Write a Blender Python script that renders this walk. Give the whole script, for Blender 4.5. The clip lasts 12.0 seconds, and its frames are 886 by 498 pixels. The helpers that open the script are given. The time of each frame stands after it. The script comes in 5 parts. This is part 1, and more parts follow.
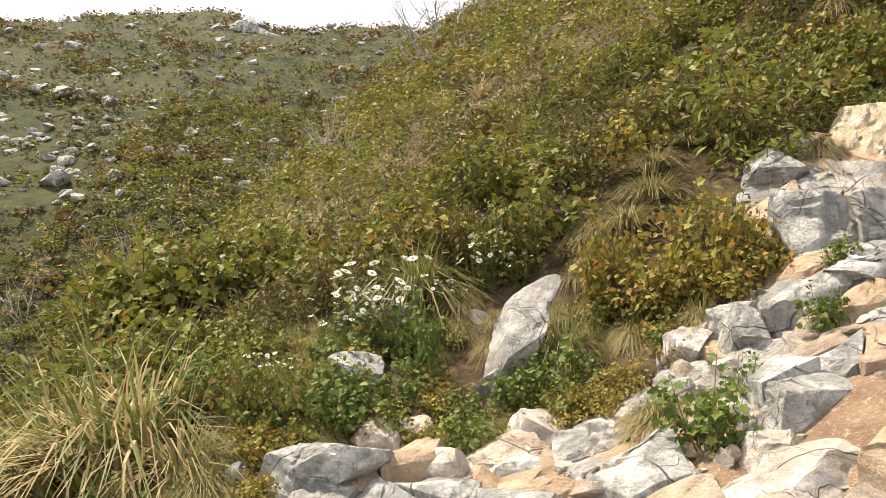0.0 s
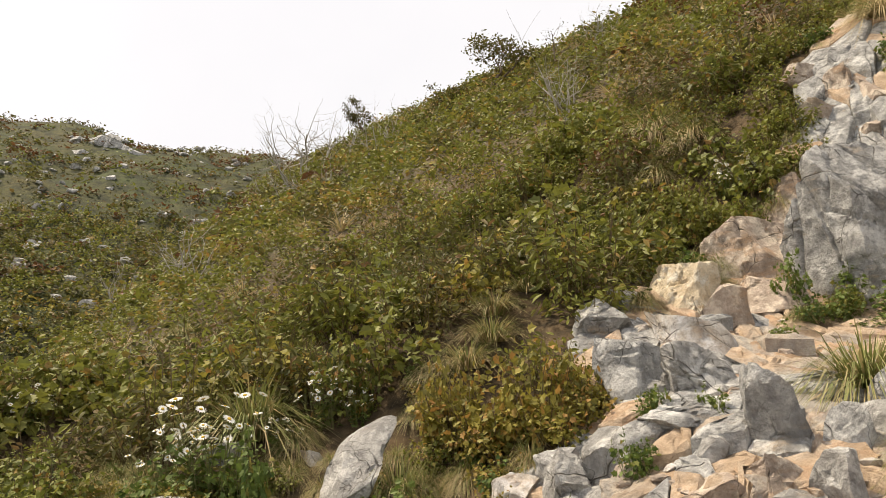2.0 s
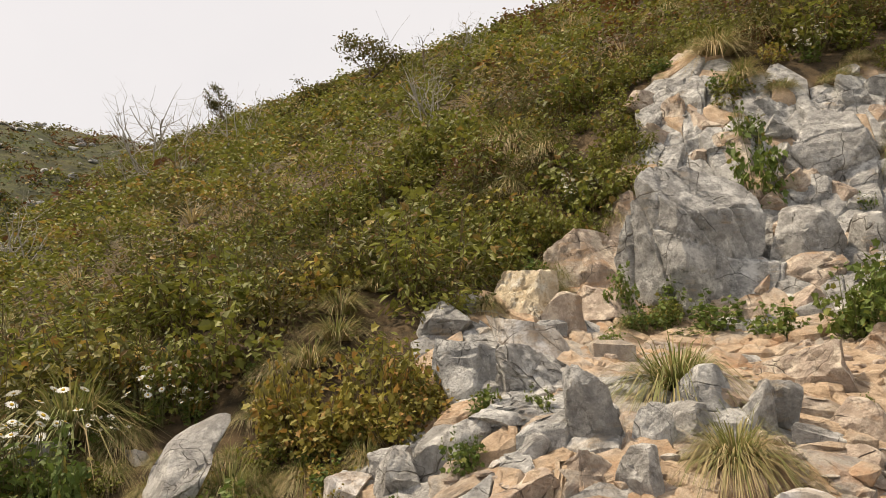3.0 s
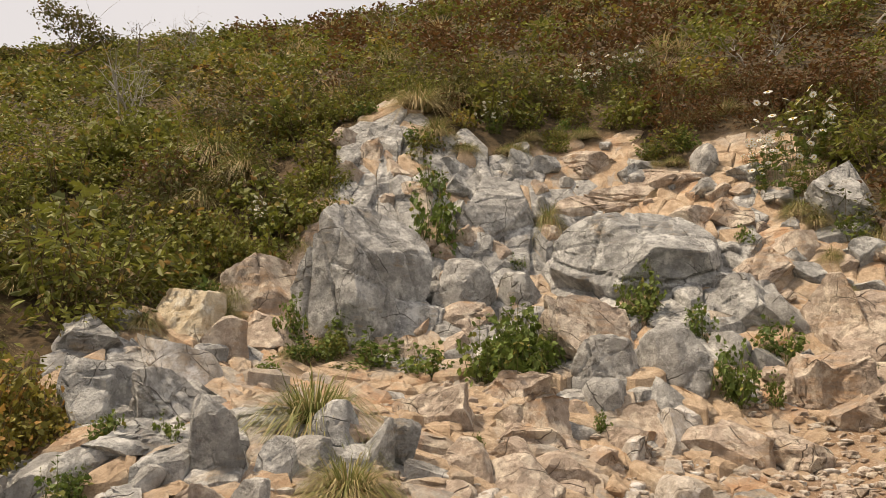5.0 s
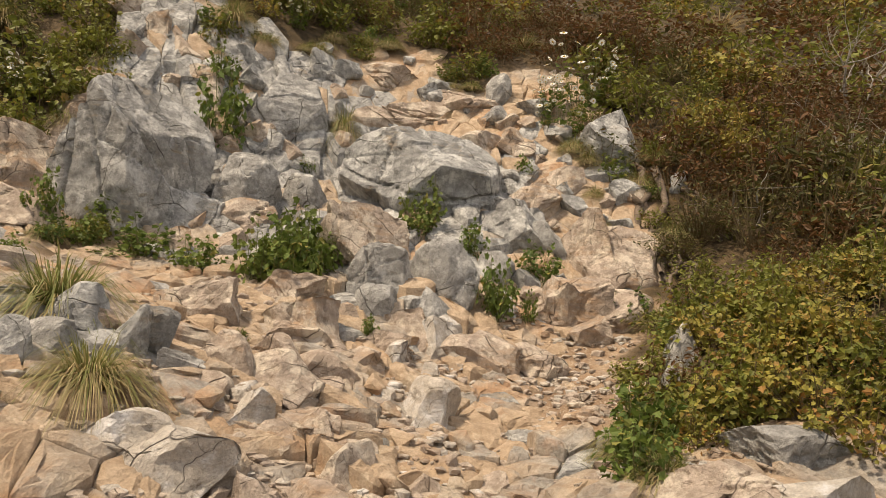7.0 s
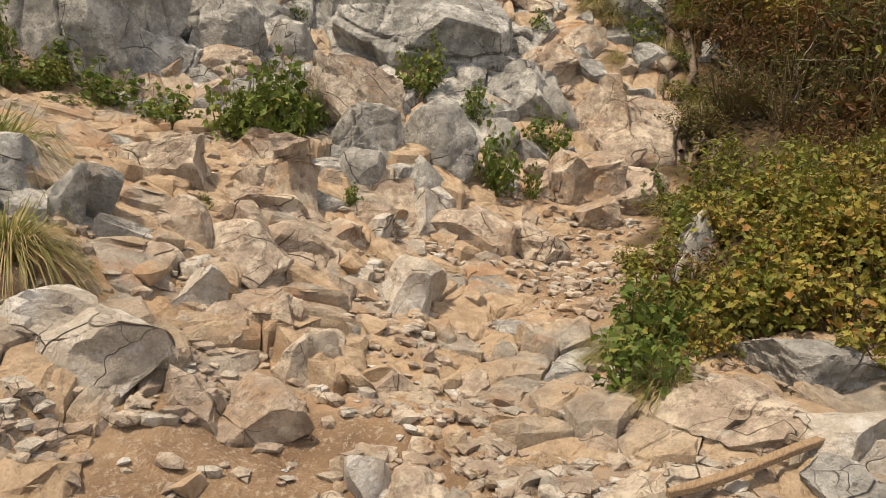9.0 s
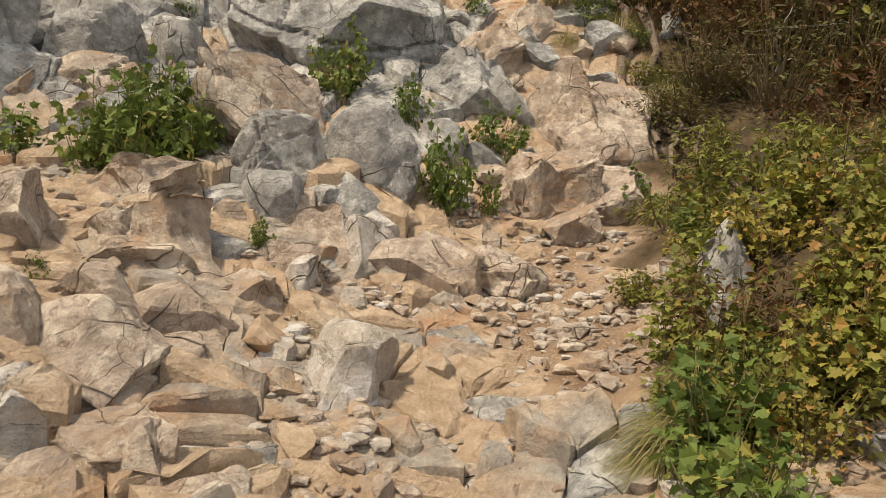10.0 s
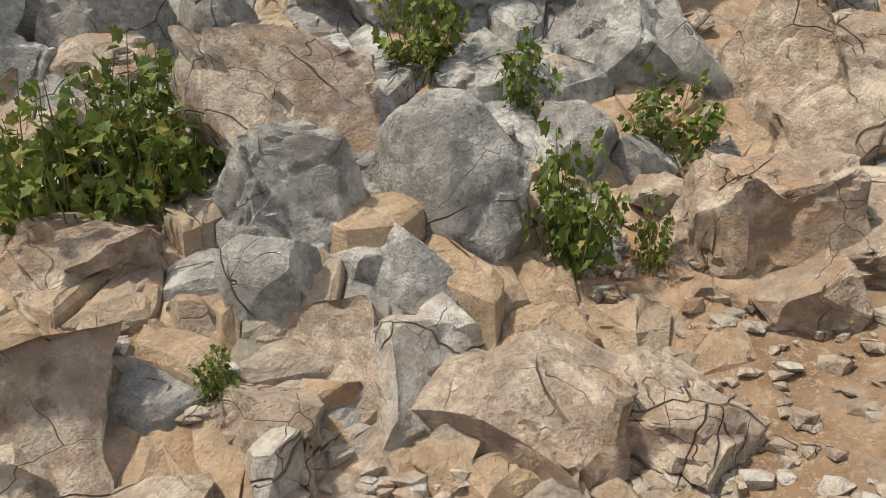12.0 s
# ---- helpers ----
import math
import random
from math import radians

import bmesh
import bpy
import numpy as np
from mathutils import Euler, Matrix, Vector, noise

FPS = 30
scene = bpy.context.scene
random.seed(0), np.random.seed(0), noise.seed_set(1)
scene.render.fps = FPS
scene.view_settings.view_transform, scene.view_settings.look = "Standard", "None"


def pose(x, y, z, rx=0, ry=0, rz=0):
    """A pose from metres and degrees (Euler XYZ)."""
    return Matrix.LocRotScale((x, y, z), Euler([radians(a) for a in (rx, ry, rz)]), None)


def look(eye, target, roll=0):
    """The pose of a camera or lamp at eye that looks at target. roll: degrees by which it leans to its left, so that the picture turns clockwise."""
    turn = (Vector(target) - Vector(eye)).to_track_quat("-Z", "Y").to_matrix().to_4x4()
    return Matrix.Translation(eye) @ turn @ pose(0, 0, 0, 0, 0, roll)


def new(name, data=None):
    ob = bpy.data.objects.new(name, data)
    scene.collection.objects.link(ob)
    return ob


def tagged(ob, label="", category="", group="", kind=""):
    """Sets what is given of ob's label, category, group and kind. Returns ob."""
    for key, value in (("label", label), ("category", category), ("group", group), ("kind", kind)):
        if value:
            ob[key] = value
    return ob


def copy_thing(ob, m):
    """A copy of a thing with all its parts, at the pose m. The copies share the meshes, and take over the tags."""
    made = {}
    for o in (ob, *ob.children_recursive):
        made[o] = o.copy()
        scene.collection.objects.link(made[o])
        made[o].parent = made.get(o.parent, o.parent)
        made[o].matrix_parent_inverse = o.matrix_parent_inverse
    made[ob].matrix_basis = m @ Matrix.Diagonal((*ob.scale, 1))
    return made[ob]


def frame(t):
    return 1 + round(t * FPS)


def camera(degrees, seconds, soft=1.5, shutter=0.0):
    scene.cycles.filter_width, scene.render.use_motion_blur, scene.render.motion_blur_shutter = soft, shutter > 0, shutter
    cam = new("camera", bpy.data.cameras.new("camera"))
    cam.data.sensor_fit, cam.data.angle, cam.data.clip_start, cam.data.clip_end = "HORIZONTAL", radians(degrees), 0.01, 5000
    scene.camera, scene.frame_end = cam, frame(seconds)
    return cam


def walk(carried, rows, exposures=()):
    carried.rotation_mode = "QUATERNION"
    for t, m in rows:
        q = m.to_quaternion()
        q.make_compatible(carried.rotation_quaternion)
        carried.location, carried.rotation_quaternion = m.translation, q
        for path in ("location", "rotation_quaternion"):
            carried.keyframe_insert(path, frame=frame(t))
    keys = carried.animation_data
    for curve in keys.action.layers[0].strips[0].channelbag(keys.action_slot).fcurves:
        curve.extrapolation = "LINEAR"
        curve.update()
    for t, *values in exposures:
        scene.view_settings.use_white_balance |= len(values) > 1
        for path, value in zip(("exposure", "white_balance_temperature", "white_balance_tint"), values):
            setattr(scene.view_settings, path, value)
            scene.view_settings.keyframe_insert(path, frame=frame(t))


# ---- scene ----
cam = camera(63.1, 12.0, 0.7)
PATH = [
    (0, (-0.175, -0.143, 1.551), (-0.076, 1.854, 1.538), -5.7),
    (0.5, (-0.167, -0.145, 1.561), (-0.047, 1.846, 1.698), -6.3),
    (1, (-0.158, -0.155, 1.565), (-0.006, 1.829, 1.768), -6.3),
    (1.5, (-0.113, -0.169, 1.575), (0.177, 1.793, 1.835), -4.6),
    (2, (-0.039, -0.196, 1.581), (0.455, 1.716, 1.898), -3.9),
    (2.5, (0.01, -0.239, 1.568), (0.655, 1.625, 1.899), -3.3),
    (3, (0.045, -0.244, 1.557), (0.896, 1.541, 1.857), -2.7),
    (3.5, (0.102, -0.263, 1.559), (1.168, 1.406, 1.842), -2.1),
    (3.7, (0.129, -0.263, 1.552), (1.266, 1.358, 1.835), -1.5),
    (5.3, (0.284, -0.458, 1.591), (1.813, 0.781, 1.947), 1.5),
    (5.5, (0.301, -0.468, 1.591), (1.865, 0.728, 1.943), 2.0),
    (6, (0.329, -0.48, 1.588), (2.005, 0.556, 1.932), 4.1),
    (6.5, (0.34, -0.485, 1.543), (2.095, 0.447, 1.774), 5.5),
    (7, (0.334, -0.467, 1.523), (2.145, 0.367, 1.669), 5.1),
    (7.2, (0.351, -0.459, 1.513), (2.21, 0.275, 1.589), 5.7),
    (8.8, (0.698, -0.385, 1.497), (2.566, 0.307, 1.316), 7.8),
    (9, (0.848, -0.354, 1.574), (2.659, 0.464, 1.347), 7.8),
    (9.5, (1.183, -0.211, 1.522), (2.948, 0.689, 1.249), 4.9),
    (10, (1.827, 0.138, 1.631), (3.705, 0.797, 1.433), 3.5),
    (10.5, (2.318, 0.288, 1.648), (4.079, 1.2, 1.389), 1.2),
    (11, (2.724, 0.427, 1.852), (4.395, 1.513, 1.689), 0.6),
    (11.5, (3.149, 0.566, 1.927), (4.903, 1.505, 1.726), 5.5),
    (12, (3.558, 0.582, 2.019), (5.193, 1.66, 1.613), 0.0),
]
walk(cam, [(t, look(eye, target, roll)) for t, eye, target, roll in PATH],
     exposures=((0, 0.95, 6950, 12), (1.0, 0.75, 6950, 12), (2.5, 0.38, 7200, 13), (5.5, 0.14, 7500, 15), (9.0, 0.13, 7400, 13), (12, 0.12, 6600, 10)))

# ---- world and sun: a bright hazy sky with a soft sun ----
world = bpy.data.worlds.new("sky")
scene.world = world
world.use_nodes = True
wn, wl = world.node_tree.nodes, world.node_tree.links
sky = wn.new("ShaderNodeTexSky")
sky.sky_type = "NISHITA"
sky.sun_disc = False
SUN_AZ, SUN_EL = -48.0, 63.0
sky.sun_elevation, sky.sun_rotation = radians(SUN_EL), radians(SUN_AZ)
sky.air_density, sky.dust_density = 1.0, 4.0
wtc = wn.new("ShaderNodeTexCoord")
wnoise = wn.new("ShaderNodeTexNoise")
wnoise.inputs["Scale"].default_value, wnoise.inputs["Detail"].default_value = 2.2, 5.0
wramp = wn.new("ShaderNodeMapRange")
wramp.inputs["From Min"].default_value, wramp.inputs["From Max"].default_value = 0.3, 0.7
wramp.inputs["To Min"].default_value, wramp.inputs["To Max"].default_value = 0.80, 0.93
wmix = wn.new("ShaderNodeMix")
wmix.data_type = "RGBA"
wmix.inputs["B"].default_value = (8.6, 8.9, 9.5, 1)
wl.new(wtc.outputs["Generated"], wnoise.inputs["Vector"])
wl.new(wnoise.outputs["Fac"], wramp.inputs["Value"])
wl.new(wramp.outputs["Result"], wmix.inputs["Factor"])
wl.new(sky.outputs["Color"], wmix.inputs["A"])
wl.new(wmix.outputs["Result"], wn["Background"].inputs["Color"])
wn["Background"].inputs["Strength"].default_value = 0.085

sun = new("sun", bpy.data.lights.new("sun", "SUN"))
sun.data.energy, sun.data.angle, sun.data.color = 4.2, radians(4), (1.0, 0.90, 0.74)
_az, _el = radians(SUN_AZ), radians(SUN_EL)
_from = Vector((math.sin(_az) * math.cos(_el), math.cos(_az) * math.cos(_el), math.sin(_el)))
sun.matrix_world = look(_from * 50, (0, 0, 0))


# ---- materials ----
class Nodes:
    """A small builder for a node material."""

    def __init__(self, name):
        self.m = bpy.data.materials.new(name)
        self.m.use_nodes = True
        self.t = self.m.node_tree
        self.n, self.l = self.t.nodes, self.t.links
        self.bsdf = self.n["Principled BSDF"]
        self.pos = self.n.new("ShaderNodeNewGeometry")

    def put(self, socket, value):
        if hasattr(value, "is_output"):
            self.l.new(value, socket)
        else:
            socket.default_value = value

    def noise(self, scale, detail=6.0, rough=0.6, stretch=None):
        k = self.n.new("ShaderNodeTexNoise")
        k.inputs["Scale"].default_value, k.inputs["Detail"].default_value, k.inputs["Roughness"].default_value = scale, detail, rough
        src = self.pos.outputs["Position"]
        if stretch:
            mp = self.n.new("ShaderNodeMapping")
            mp.inputs["Scale"].default_value = stretch
            mp.inputs["Rotation"].default_value = (0.5, 0.35, 0.6)
            self.l.new(src, mp.inputs["Vector"])
            src = mp.outputs["Vector"]
        self.l.new(src, k.inputs["Vector"])
        return k.outputs["Fac"]

    def cracks(self, scale, width):
        warp = self.n.new("ShaderNodeTexNoise")
        warp.inputs["Scale"].default_value = scale * 1.3
        self.l.new(self.pos.outputs["Position"], warp.inputs["Vector"])
        add = self.n.new("ShaderNodeMix")
        add.data_type = "VECTOR"
        add.inputs["Factor"].default_value = 0.16
        self.l.new(self.pos.outputs["Position"], add.inputs["A"])
        self.l.new(warp.outputs["Color"], add.inputs["B"])
        v = self.n.new("ShaderNodeTexVoronoi")
        v.feature = "DISTANCE_TO_EDGE"
        v.inputs["Scale"].default_value = scale
        self.l.new(add.outputs["Result"], v.inputs["Vector"])
        return self.range(v.outputs["Distance"], 0, width, 0, 1)

    def range(self, v, a, b, c=0.0, d=1.0):
        k = self.n.new("ShaderNodeMapRange")
        self.put(k.inputs["Value"], v)
        for s, x in (("From Min", a), ("From Max", b), ("To Min", c), ("To Max", d)):
            k.inputs[s].default_value = x
        return k.outputs["Result"]

    def mix(self, f, a, b):
        k = self.n.new("ShaderNodeMix")
        k.data_type = "RGBA"
        self.put(k.inputs["Factor"], f)
        self.put(k.inputs["A"], (*a, 1) if isinstance(a, tuple) else a)
        self.put(k.inputs["B"], (*b, 1) if isinstance(b, tuple) else b)
        return k.outputs["Result"]

    def math(self, op, a, b=0.0):
        k = self.n.new("ShaderNodeMath")
        k.operation = op
        self.put(k.inputs[0], a)
        self.put(k.inputs[1], b)
        return k.outputs["Value"]

    def attr(self, name):
        k = self.n.new("ShaderNodeAttribute")
        k.attribute_name = name
        return k.outputs["Fac"]

    def random(self):
        k = self.n.new("ShaderNodeObjectInfo")
        return k.outputs["Random"]

    def island(self):
        return self.pos.outputs["Random Per Island"]

    def bump(self, height, strength, distance=0.02):
        k = self.n.new("ShaderNodeBump")
        k.inputs["Strength"].default_value, k.inputs["Distance"].default_value = strength, distance
        self.put(k.inputs["Height"], height)
        self.l.new(k.outputs["Normal"], self.bsdf.inputs["Normal"])

    def done(self, colour, rough):
        self.put(self.bsdf.inputs["Base Color"], colour if hasattr(colour, "is_output") else (*colour, 1))
        self.put(self.bsdf.inputs["Roughness"], rough)
        self.bsdf.inputs["Specular IOR Level"].default_value = 0.3
        return self.m


def rock_material(name, base, light, stain, stain_amount):
    k = Nodes(name)
    big = k.noise(2.3, 5)
    mid = k.noise(11, 8, 0.65)
    fine = k.noise(70, 6, 0.7)
    vein = k.noise(5, 4, 0.5, (1, 1, 6))
    c = k.mix(k.range(mid, 0.38, 0.66), base, light)
    c = k.mix(k.range(big, 0.52, 0.68, 0, 0.75), c, tuple(v * 0.6 for v in base))
    c = k.mix(k.range(k.math("ADD", big, k.math("MULTIPLY", vein, 0.5)), 0.98 - 0.45 * stain_amount, 1.15 - 0.4 * stain_amount, 0, 0.85), c, stain)
    c = k.mix(k.range(fine, 0.42, 0.66, 0, 0.6), c, tuple(v * 0.5 for v in light))
    c = k.mix(k.range(k.noise(26, 9, 0.8), 0.54, 0.64, 0, 0.5), c, tuple(v * 0.55 for v in base))
    c = k.mix(k.range(k.noise(4.0, 9, 0.75), 0.50, 0.60, 0, 0.7), c, tuple(min(v * 1.4, 0.8) for v in light))
    c = k.mix(k.range(k.noise(6.5, 9, 0.8), 0.56, 0.68, 0, 0.6), c, tuple(v * 0.45 for v in base))
    crack = k.math("MINIMUM", k.cracks(2.1, 0.008), k.cracks(4.3, 0.006))
    crack = k.math("MAXIMUM", crack, k.range(k.noise(2.4, 3), 0.45, 0.54))
    c = k.mix(k.range(crack, 0, 1, 0.65, 0), c, (0.05, 0.04, 0.032))
    c = k.mix(k.range(k.random(), 0, 1, 0, 0.10), c, stain)
    h = k.math("ADD", k.math("MULTIPLY", mid, 1.0), k.math("MULTIPLY", fine, 0.35))
    h = k.math("ADD", h, k.math("MULTIPLY", crack, 0.5))
    k.bump(h, 1.0, 0.05)
    return k.done(c, 0.88)


ROCK_GREY = rock_material("grey_limestone", (0.235, 0.236, 0.232), (0.54, 0.535, 0.51), (0.46, 0.35, 0.23), 0.22)
ROCK_TAN = rock_material("tan_limestone", (0.33, 0.267, 0.215), (0.62, 0.51, 0.42), (0.53, 0.34, 0.20), 0.45)
ROCK_PALE = rock_material("pale_limestone", (0.46, 0.41, 0.35), (0.72, 0.66, 0.58), (0.58, 0.42, 0.28), 0.4)
ROCK_CREAM = rock_material("cream_limestone", (0.60, 0.49, 0.34), (0.80, 0.70, 0.52), (0.62, 0.43, 0.23), 0.3)


def bedrock_material():
    """Ochre bedrock that turns grey in patches, with rusty stains along the joints."""
    k = Nodes("ochre_bedrock")
    big, mid, fine = k.noise(1.3, 5), k.noise(9, 8, 0.7), k.noise(75, 6, 0.7)
    c = k.mix(k.range(mid, 0.36, 0.66), (0.41, 0.295, 0.195), (0.68, 0.52, 0.37))
    grey = k.mix(k.range(mid, 0.38, 0.64), (0.27, 0.25, 0.225), (0.54, 0.50, 0.44))
    c = k.mix(k.range(k.math("ADD", big, k.math("MULTIPLY", k.random(), 0.22)), 0.57, 0.74), c, grey)
    c = k.mix(k.range(k.noise(2.2, 6, 0.65), 0.54, 0.68, 0, 0.65), c, (0.52, 0.27, 0.13))
    c = k.mix(k.range(k.noise(3.6, 9, 0.75), 0.53, 0.62, 0, 0.5), c, (0.78, 0.66, 0.50))
    c = k.mix(k.range(fine, 0.38, 0.72, 0, 0.45), c, (0.27, 0.20, 0.14))
    k.bump(k.math("ADD", mid, k.math("MULTIPLY", fine, 0.4)), 1.0, 0.045)
    return k.done(c, 0.9)


BEDROCK = bedrock_material()


def ground_material():
    k = Nodes("mountain_ground")
    big, mid, fine = k.noise(1.1, 5), k.noise(7, 8, 0.65), k.noise(60, 6, 0.7)
    cell = k.attr("cell")
    rock = k.mix(k.range(mid, 0.36, 0.66), (0.38, 0.26, 0.165), (0.58, 0.43, 0.29))
    rock = k.mix(k.range(cell, 0.50, 0.95, 0, 0.75), rock, (0.40, 0.38, 0.35))
    rock = k.mix(k.range(big, 0.52, 0.68, 0, 0.6), rock, (0.52, 0.28, 0.15))
    rock = k.mix(k.range(fine, 0.4, 0.75, 0, 0.4), rock, (0.28, 0.21, 0.15))
    rock = k.mix(k.range(k.noise(16, 9, 0.85), 0.52, 0.6, 0, 0.65), rock, (0.20, 0.14, 0.095))
    rock = k.mix(k.range(k.noise(5, 8, 0.8), 0.54, 0.62, 0, 0.55), rock, (0.62, 0.53, 0.42))
    rock = k.mix(k.attr("crack"), rock, (0.13, 0.085, 0.055))
    soil = k.mix(k.range(mid, 0.35, 0.7), (0.23, 0.15, 0.092), (0.40, 0.275, 0.175))
    soil = k.mix(k.range(fine, 0.5, 0.75, 0, 0.6), soil, (0.50, 0.42, 0.33))
    soil = k.mix(k.range(k.noise(2.4, 6, 0.7), 0.42, 0.62, 0, 0.75), soil, (0.20, 0.125, 0.08))
    soil = k.mix(k.range(k.noise(30, 9, 0.85), 0.53, 0.6, 0, 0.7), soil, (0.55, 0.46, 0.36))
    bare = k.mix(k.attr("dust"), rock, soil)
    veg = k.mix(k.range(mid, 0.35, 0.65), (0.04, 0.03, 0.016), (0.14, 0.095, 0.05))
    far = k.mix(k.range(k.noise(0.22, 6, 0.65), 0.4, 0.62), (0.048, 0.062, 0.016), (0.078, 0.07, 0.024))
    far = k.mix(k.range(k.noise(0.8, 9, 0.8), 0.47, 0.56, 0, 0.85), far, (0.022, 0.025, 0.010))
    far = k.mix(k.range(k.noise(0.5, 9, 0.8), 0.57, 0.64, 0, 0.6), far, (0.10, 0.09, 0.036))
    far = k.mix(k.range(k.noise(2.6, 8, 0.8), 0.5, 0.58, 0, 0.6), far, (0.02, 0.022, 0.010))
    wild = k.mix(k.attr("far"), veg, far)
    c = k.mix(k.attr("bare"), wild, bare)
    k.bump(k.math("ADD", mid, k.math("MULTIPLY", fine, 0.5)), 1.0, 0.04)
    return k.done(c, 0.95)


GROUND = ground_material()


def leaf_material(name, a, b, c, dead=0.1, see=0.3):
    """Leaf colours from a to b, one leaf in some turned to c; light passes through in part."""
    k = Nodes(name)
    r = k.island()
    col = k.mix(r, a, b)
    col = k.mix(k.range(k.math("FRACT", k.math("MULTIPLY", r, 37.7)), 1 - dead - 0.02, 1 - dead + 0.02), col, c)
    col = k.mix(k.range(k.random(), 0.3, 1, 0, 0.4), col, tuple(0.6 * x + 0.3 * y for x, y in zip(b, c)))
    col = k.mix(k.range(k.noise(25, 3), 0.4, 0.7, 0, 0.3), col, tuple(x * 0.6 for x in a))
    col = k.mix(k.range(k.noise(1.4, 3), 0.35, 0.65, 0, 0.45), col, tuple(x * 1.05 for x in b))
    m = k.done(col, 0.58)
    tr = k.n.new("ShaderNodeBsdfTranslucent")
    k.l.new(col, tr.inputs["Color"])
    mx = k.n.new("ShaderNodeMixShader")
    mx.inputs["Fac"].default_value = see
    k.l.new(k.bsdf.outputs["BSDF"], mx.inputs[1])
    k.l.new(tr.outputs["BSDF"], mx.inputs[2])
    k.l.new(mx.outputs["Shader"], k.n["Material Output"].inputs["Surface"])
    return m


LEAF_GREEN = leaf_material("green_leaves", (0.036, 0.05, 0.010), (0.245, 0.26, 0.048), (0.30, 0.165, 0.05), 0.1)
LEAF_HERB = leaf_material("fresh_herb_leaves", (0.045, 0.085, 0.016), (0.16, 0.215, 0.045), (0.32, 0.25, 0.06), 0.1)
LEAF_YELLOW = leaf_material("yellowing_leaves", (0.06, 0.07, 0.013), (0.36, 0.31, 0.062), (0.36, 0.18, 0.055), 0.2)
LEAF_DARK = leaf_material("dark_shrub_leaves", (0.024, 0.03, 0.008), (0.15, 0.145, 0.04), (0.20, 0.11, 0.05), 0.18)
LEAF_RUST = leaf_material("rust_leaves", (0.05, 0.024, 0.010), (0.18, 0.085, 0.03), (0.10, 0.095, 0.03), 0.3)
GRASS_GREEN = leaf_material("green_grass_blades", (0.09, 0.12, 0.028), (0.23, 0.24, 0.075), (0.44, 0.34, 0.17), 0.25)
GRASS_DRY = leaf_material("dry_grass_blades", (0.34, 0.25, 0.12), (0.55, 0.43, 0.24), (0.20, 0.21, 0.06), 0.2)
PETAL = leaf_material("white_petals", (0.78, 0.78, 0.74), (0.85, 0.85, 0.82), (0.75, 0.74, 0.68), 0.1, 0.2)


def plain(name, a, b, scale, rough, bump=0.4, stretch=None):
    k = Nodes(name)
    f = k.noise(scale, 7, 0.65, stretch)
    k.bump(f, bump, 0.01)
    return k.done(k.mix(k.range(f, 0.35, 0.68), a, b), rough)


STAMEN = plain("yellow_flower_centre", (0.55, 0.36, 0.04), (0.65, 0.45, 0.08), 200, 0.8)
STEM = plain("brown_stems", (0.10, 0.07, 0.035), (0.17, 0.13, 0.06), 40, 0.85)
STEM_GREEN = plain("green_stems", (0.10, 0.12, 0.04), (0.17, 0.15, 0.06), 40, 0.8)
BARK_DEAD = plain("weathered_grey_bark", (0.24, 0.22, 0.19), (0.46, 0.43, 0.38), 30, 0.9, 0.6)
BARK_DARK = plain("dark_root_bark", (0.10, 0.075, 0.055), (0.24, 0.185, 0.14), 22, 0.92, 0.9, (1, 1, 5))
WOOD_OLD = plain("old_plank_wood", (0.20, 0.13, 0.08), (0.36, 0.26, 0.165), 18, 0.85, 0.6, (1, 8, 8))


# ---- mesh helpers ----
def mesh_of(name, verts, tris, material, smooth=False, sharp=0):
    """A mesh from arrays of corners and triangles."""
    verts, tris = np.asarray(verts, np.float32), np.asarray(tris, np.int32)
    me = bpy.data.meshes.new(name)
    me.vertices.add(len(verts))
    me.vertices.foreach_set("co", verts.ravel())
    me.loops.add(tris.size)
    me.loops.foreach_set("vertex_index", tris.ravel())
    me.polygons.add(len(tris))
    me.polygons.foreach_set("loop_start", np.arange(0, tris.size, 3, dtype=np.int32))
    me.update(calc_edges=True)
    if smooth:
        me.shade_smooth()
        if sharp:
            me.set_sharp_from_angle(angle=radians(sharp))
    else:
        me.shade_flat()
    me.materials.append(material)
    return me


def join(pieces):
    """One pair of arrays out of several."""
    vs, fs, n = [], [], 0
    for v, f in pieces:
        vs.append(v)
        fs.append(f + n)
        n += len(v)
    return np.concatenate(vs), np.concatenate(fs)


def part(name, me, parent, label=""):
    ob = new(name, me)
    ob.parent = parent
    return tagged(ob, label)


def thing(name, label, category, group=""):
    return tagged(new(name), label, category, group)


# ---- the lie of the land ----
def smin(a, b, k):
    h = np.clip(0.5 + 0.5 * (b - a) / k, 0, 1)
    return b + (a - b) * h - k * h * (1 - h)


def smax(a, b, k):
    return -smin(-a, -b, k)


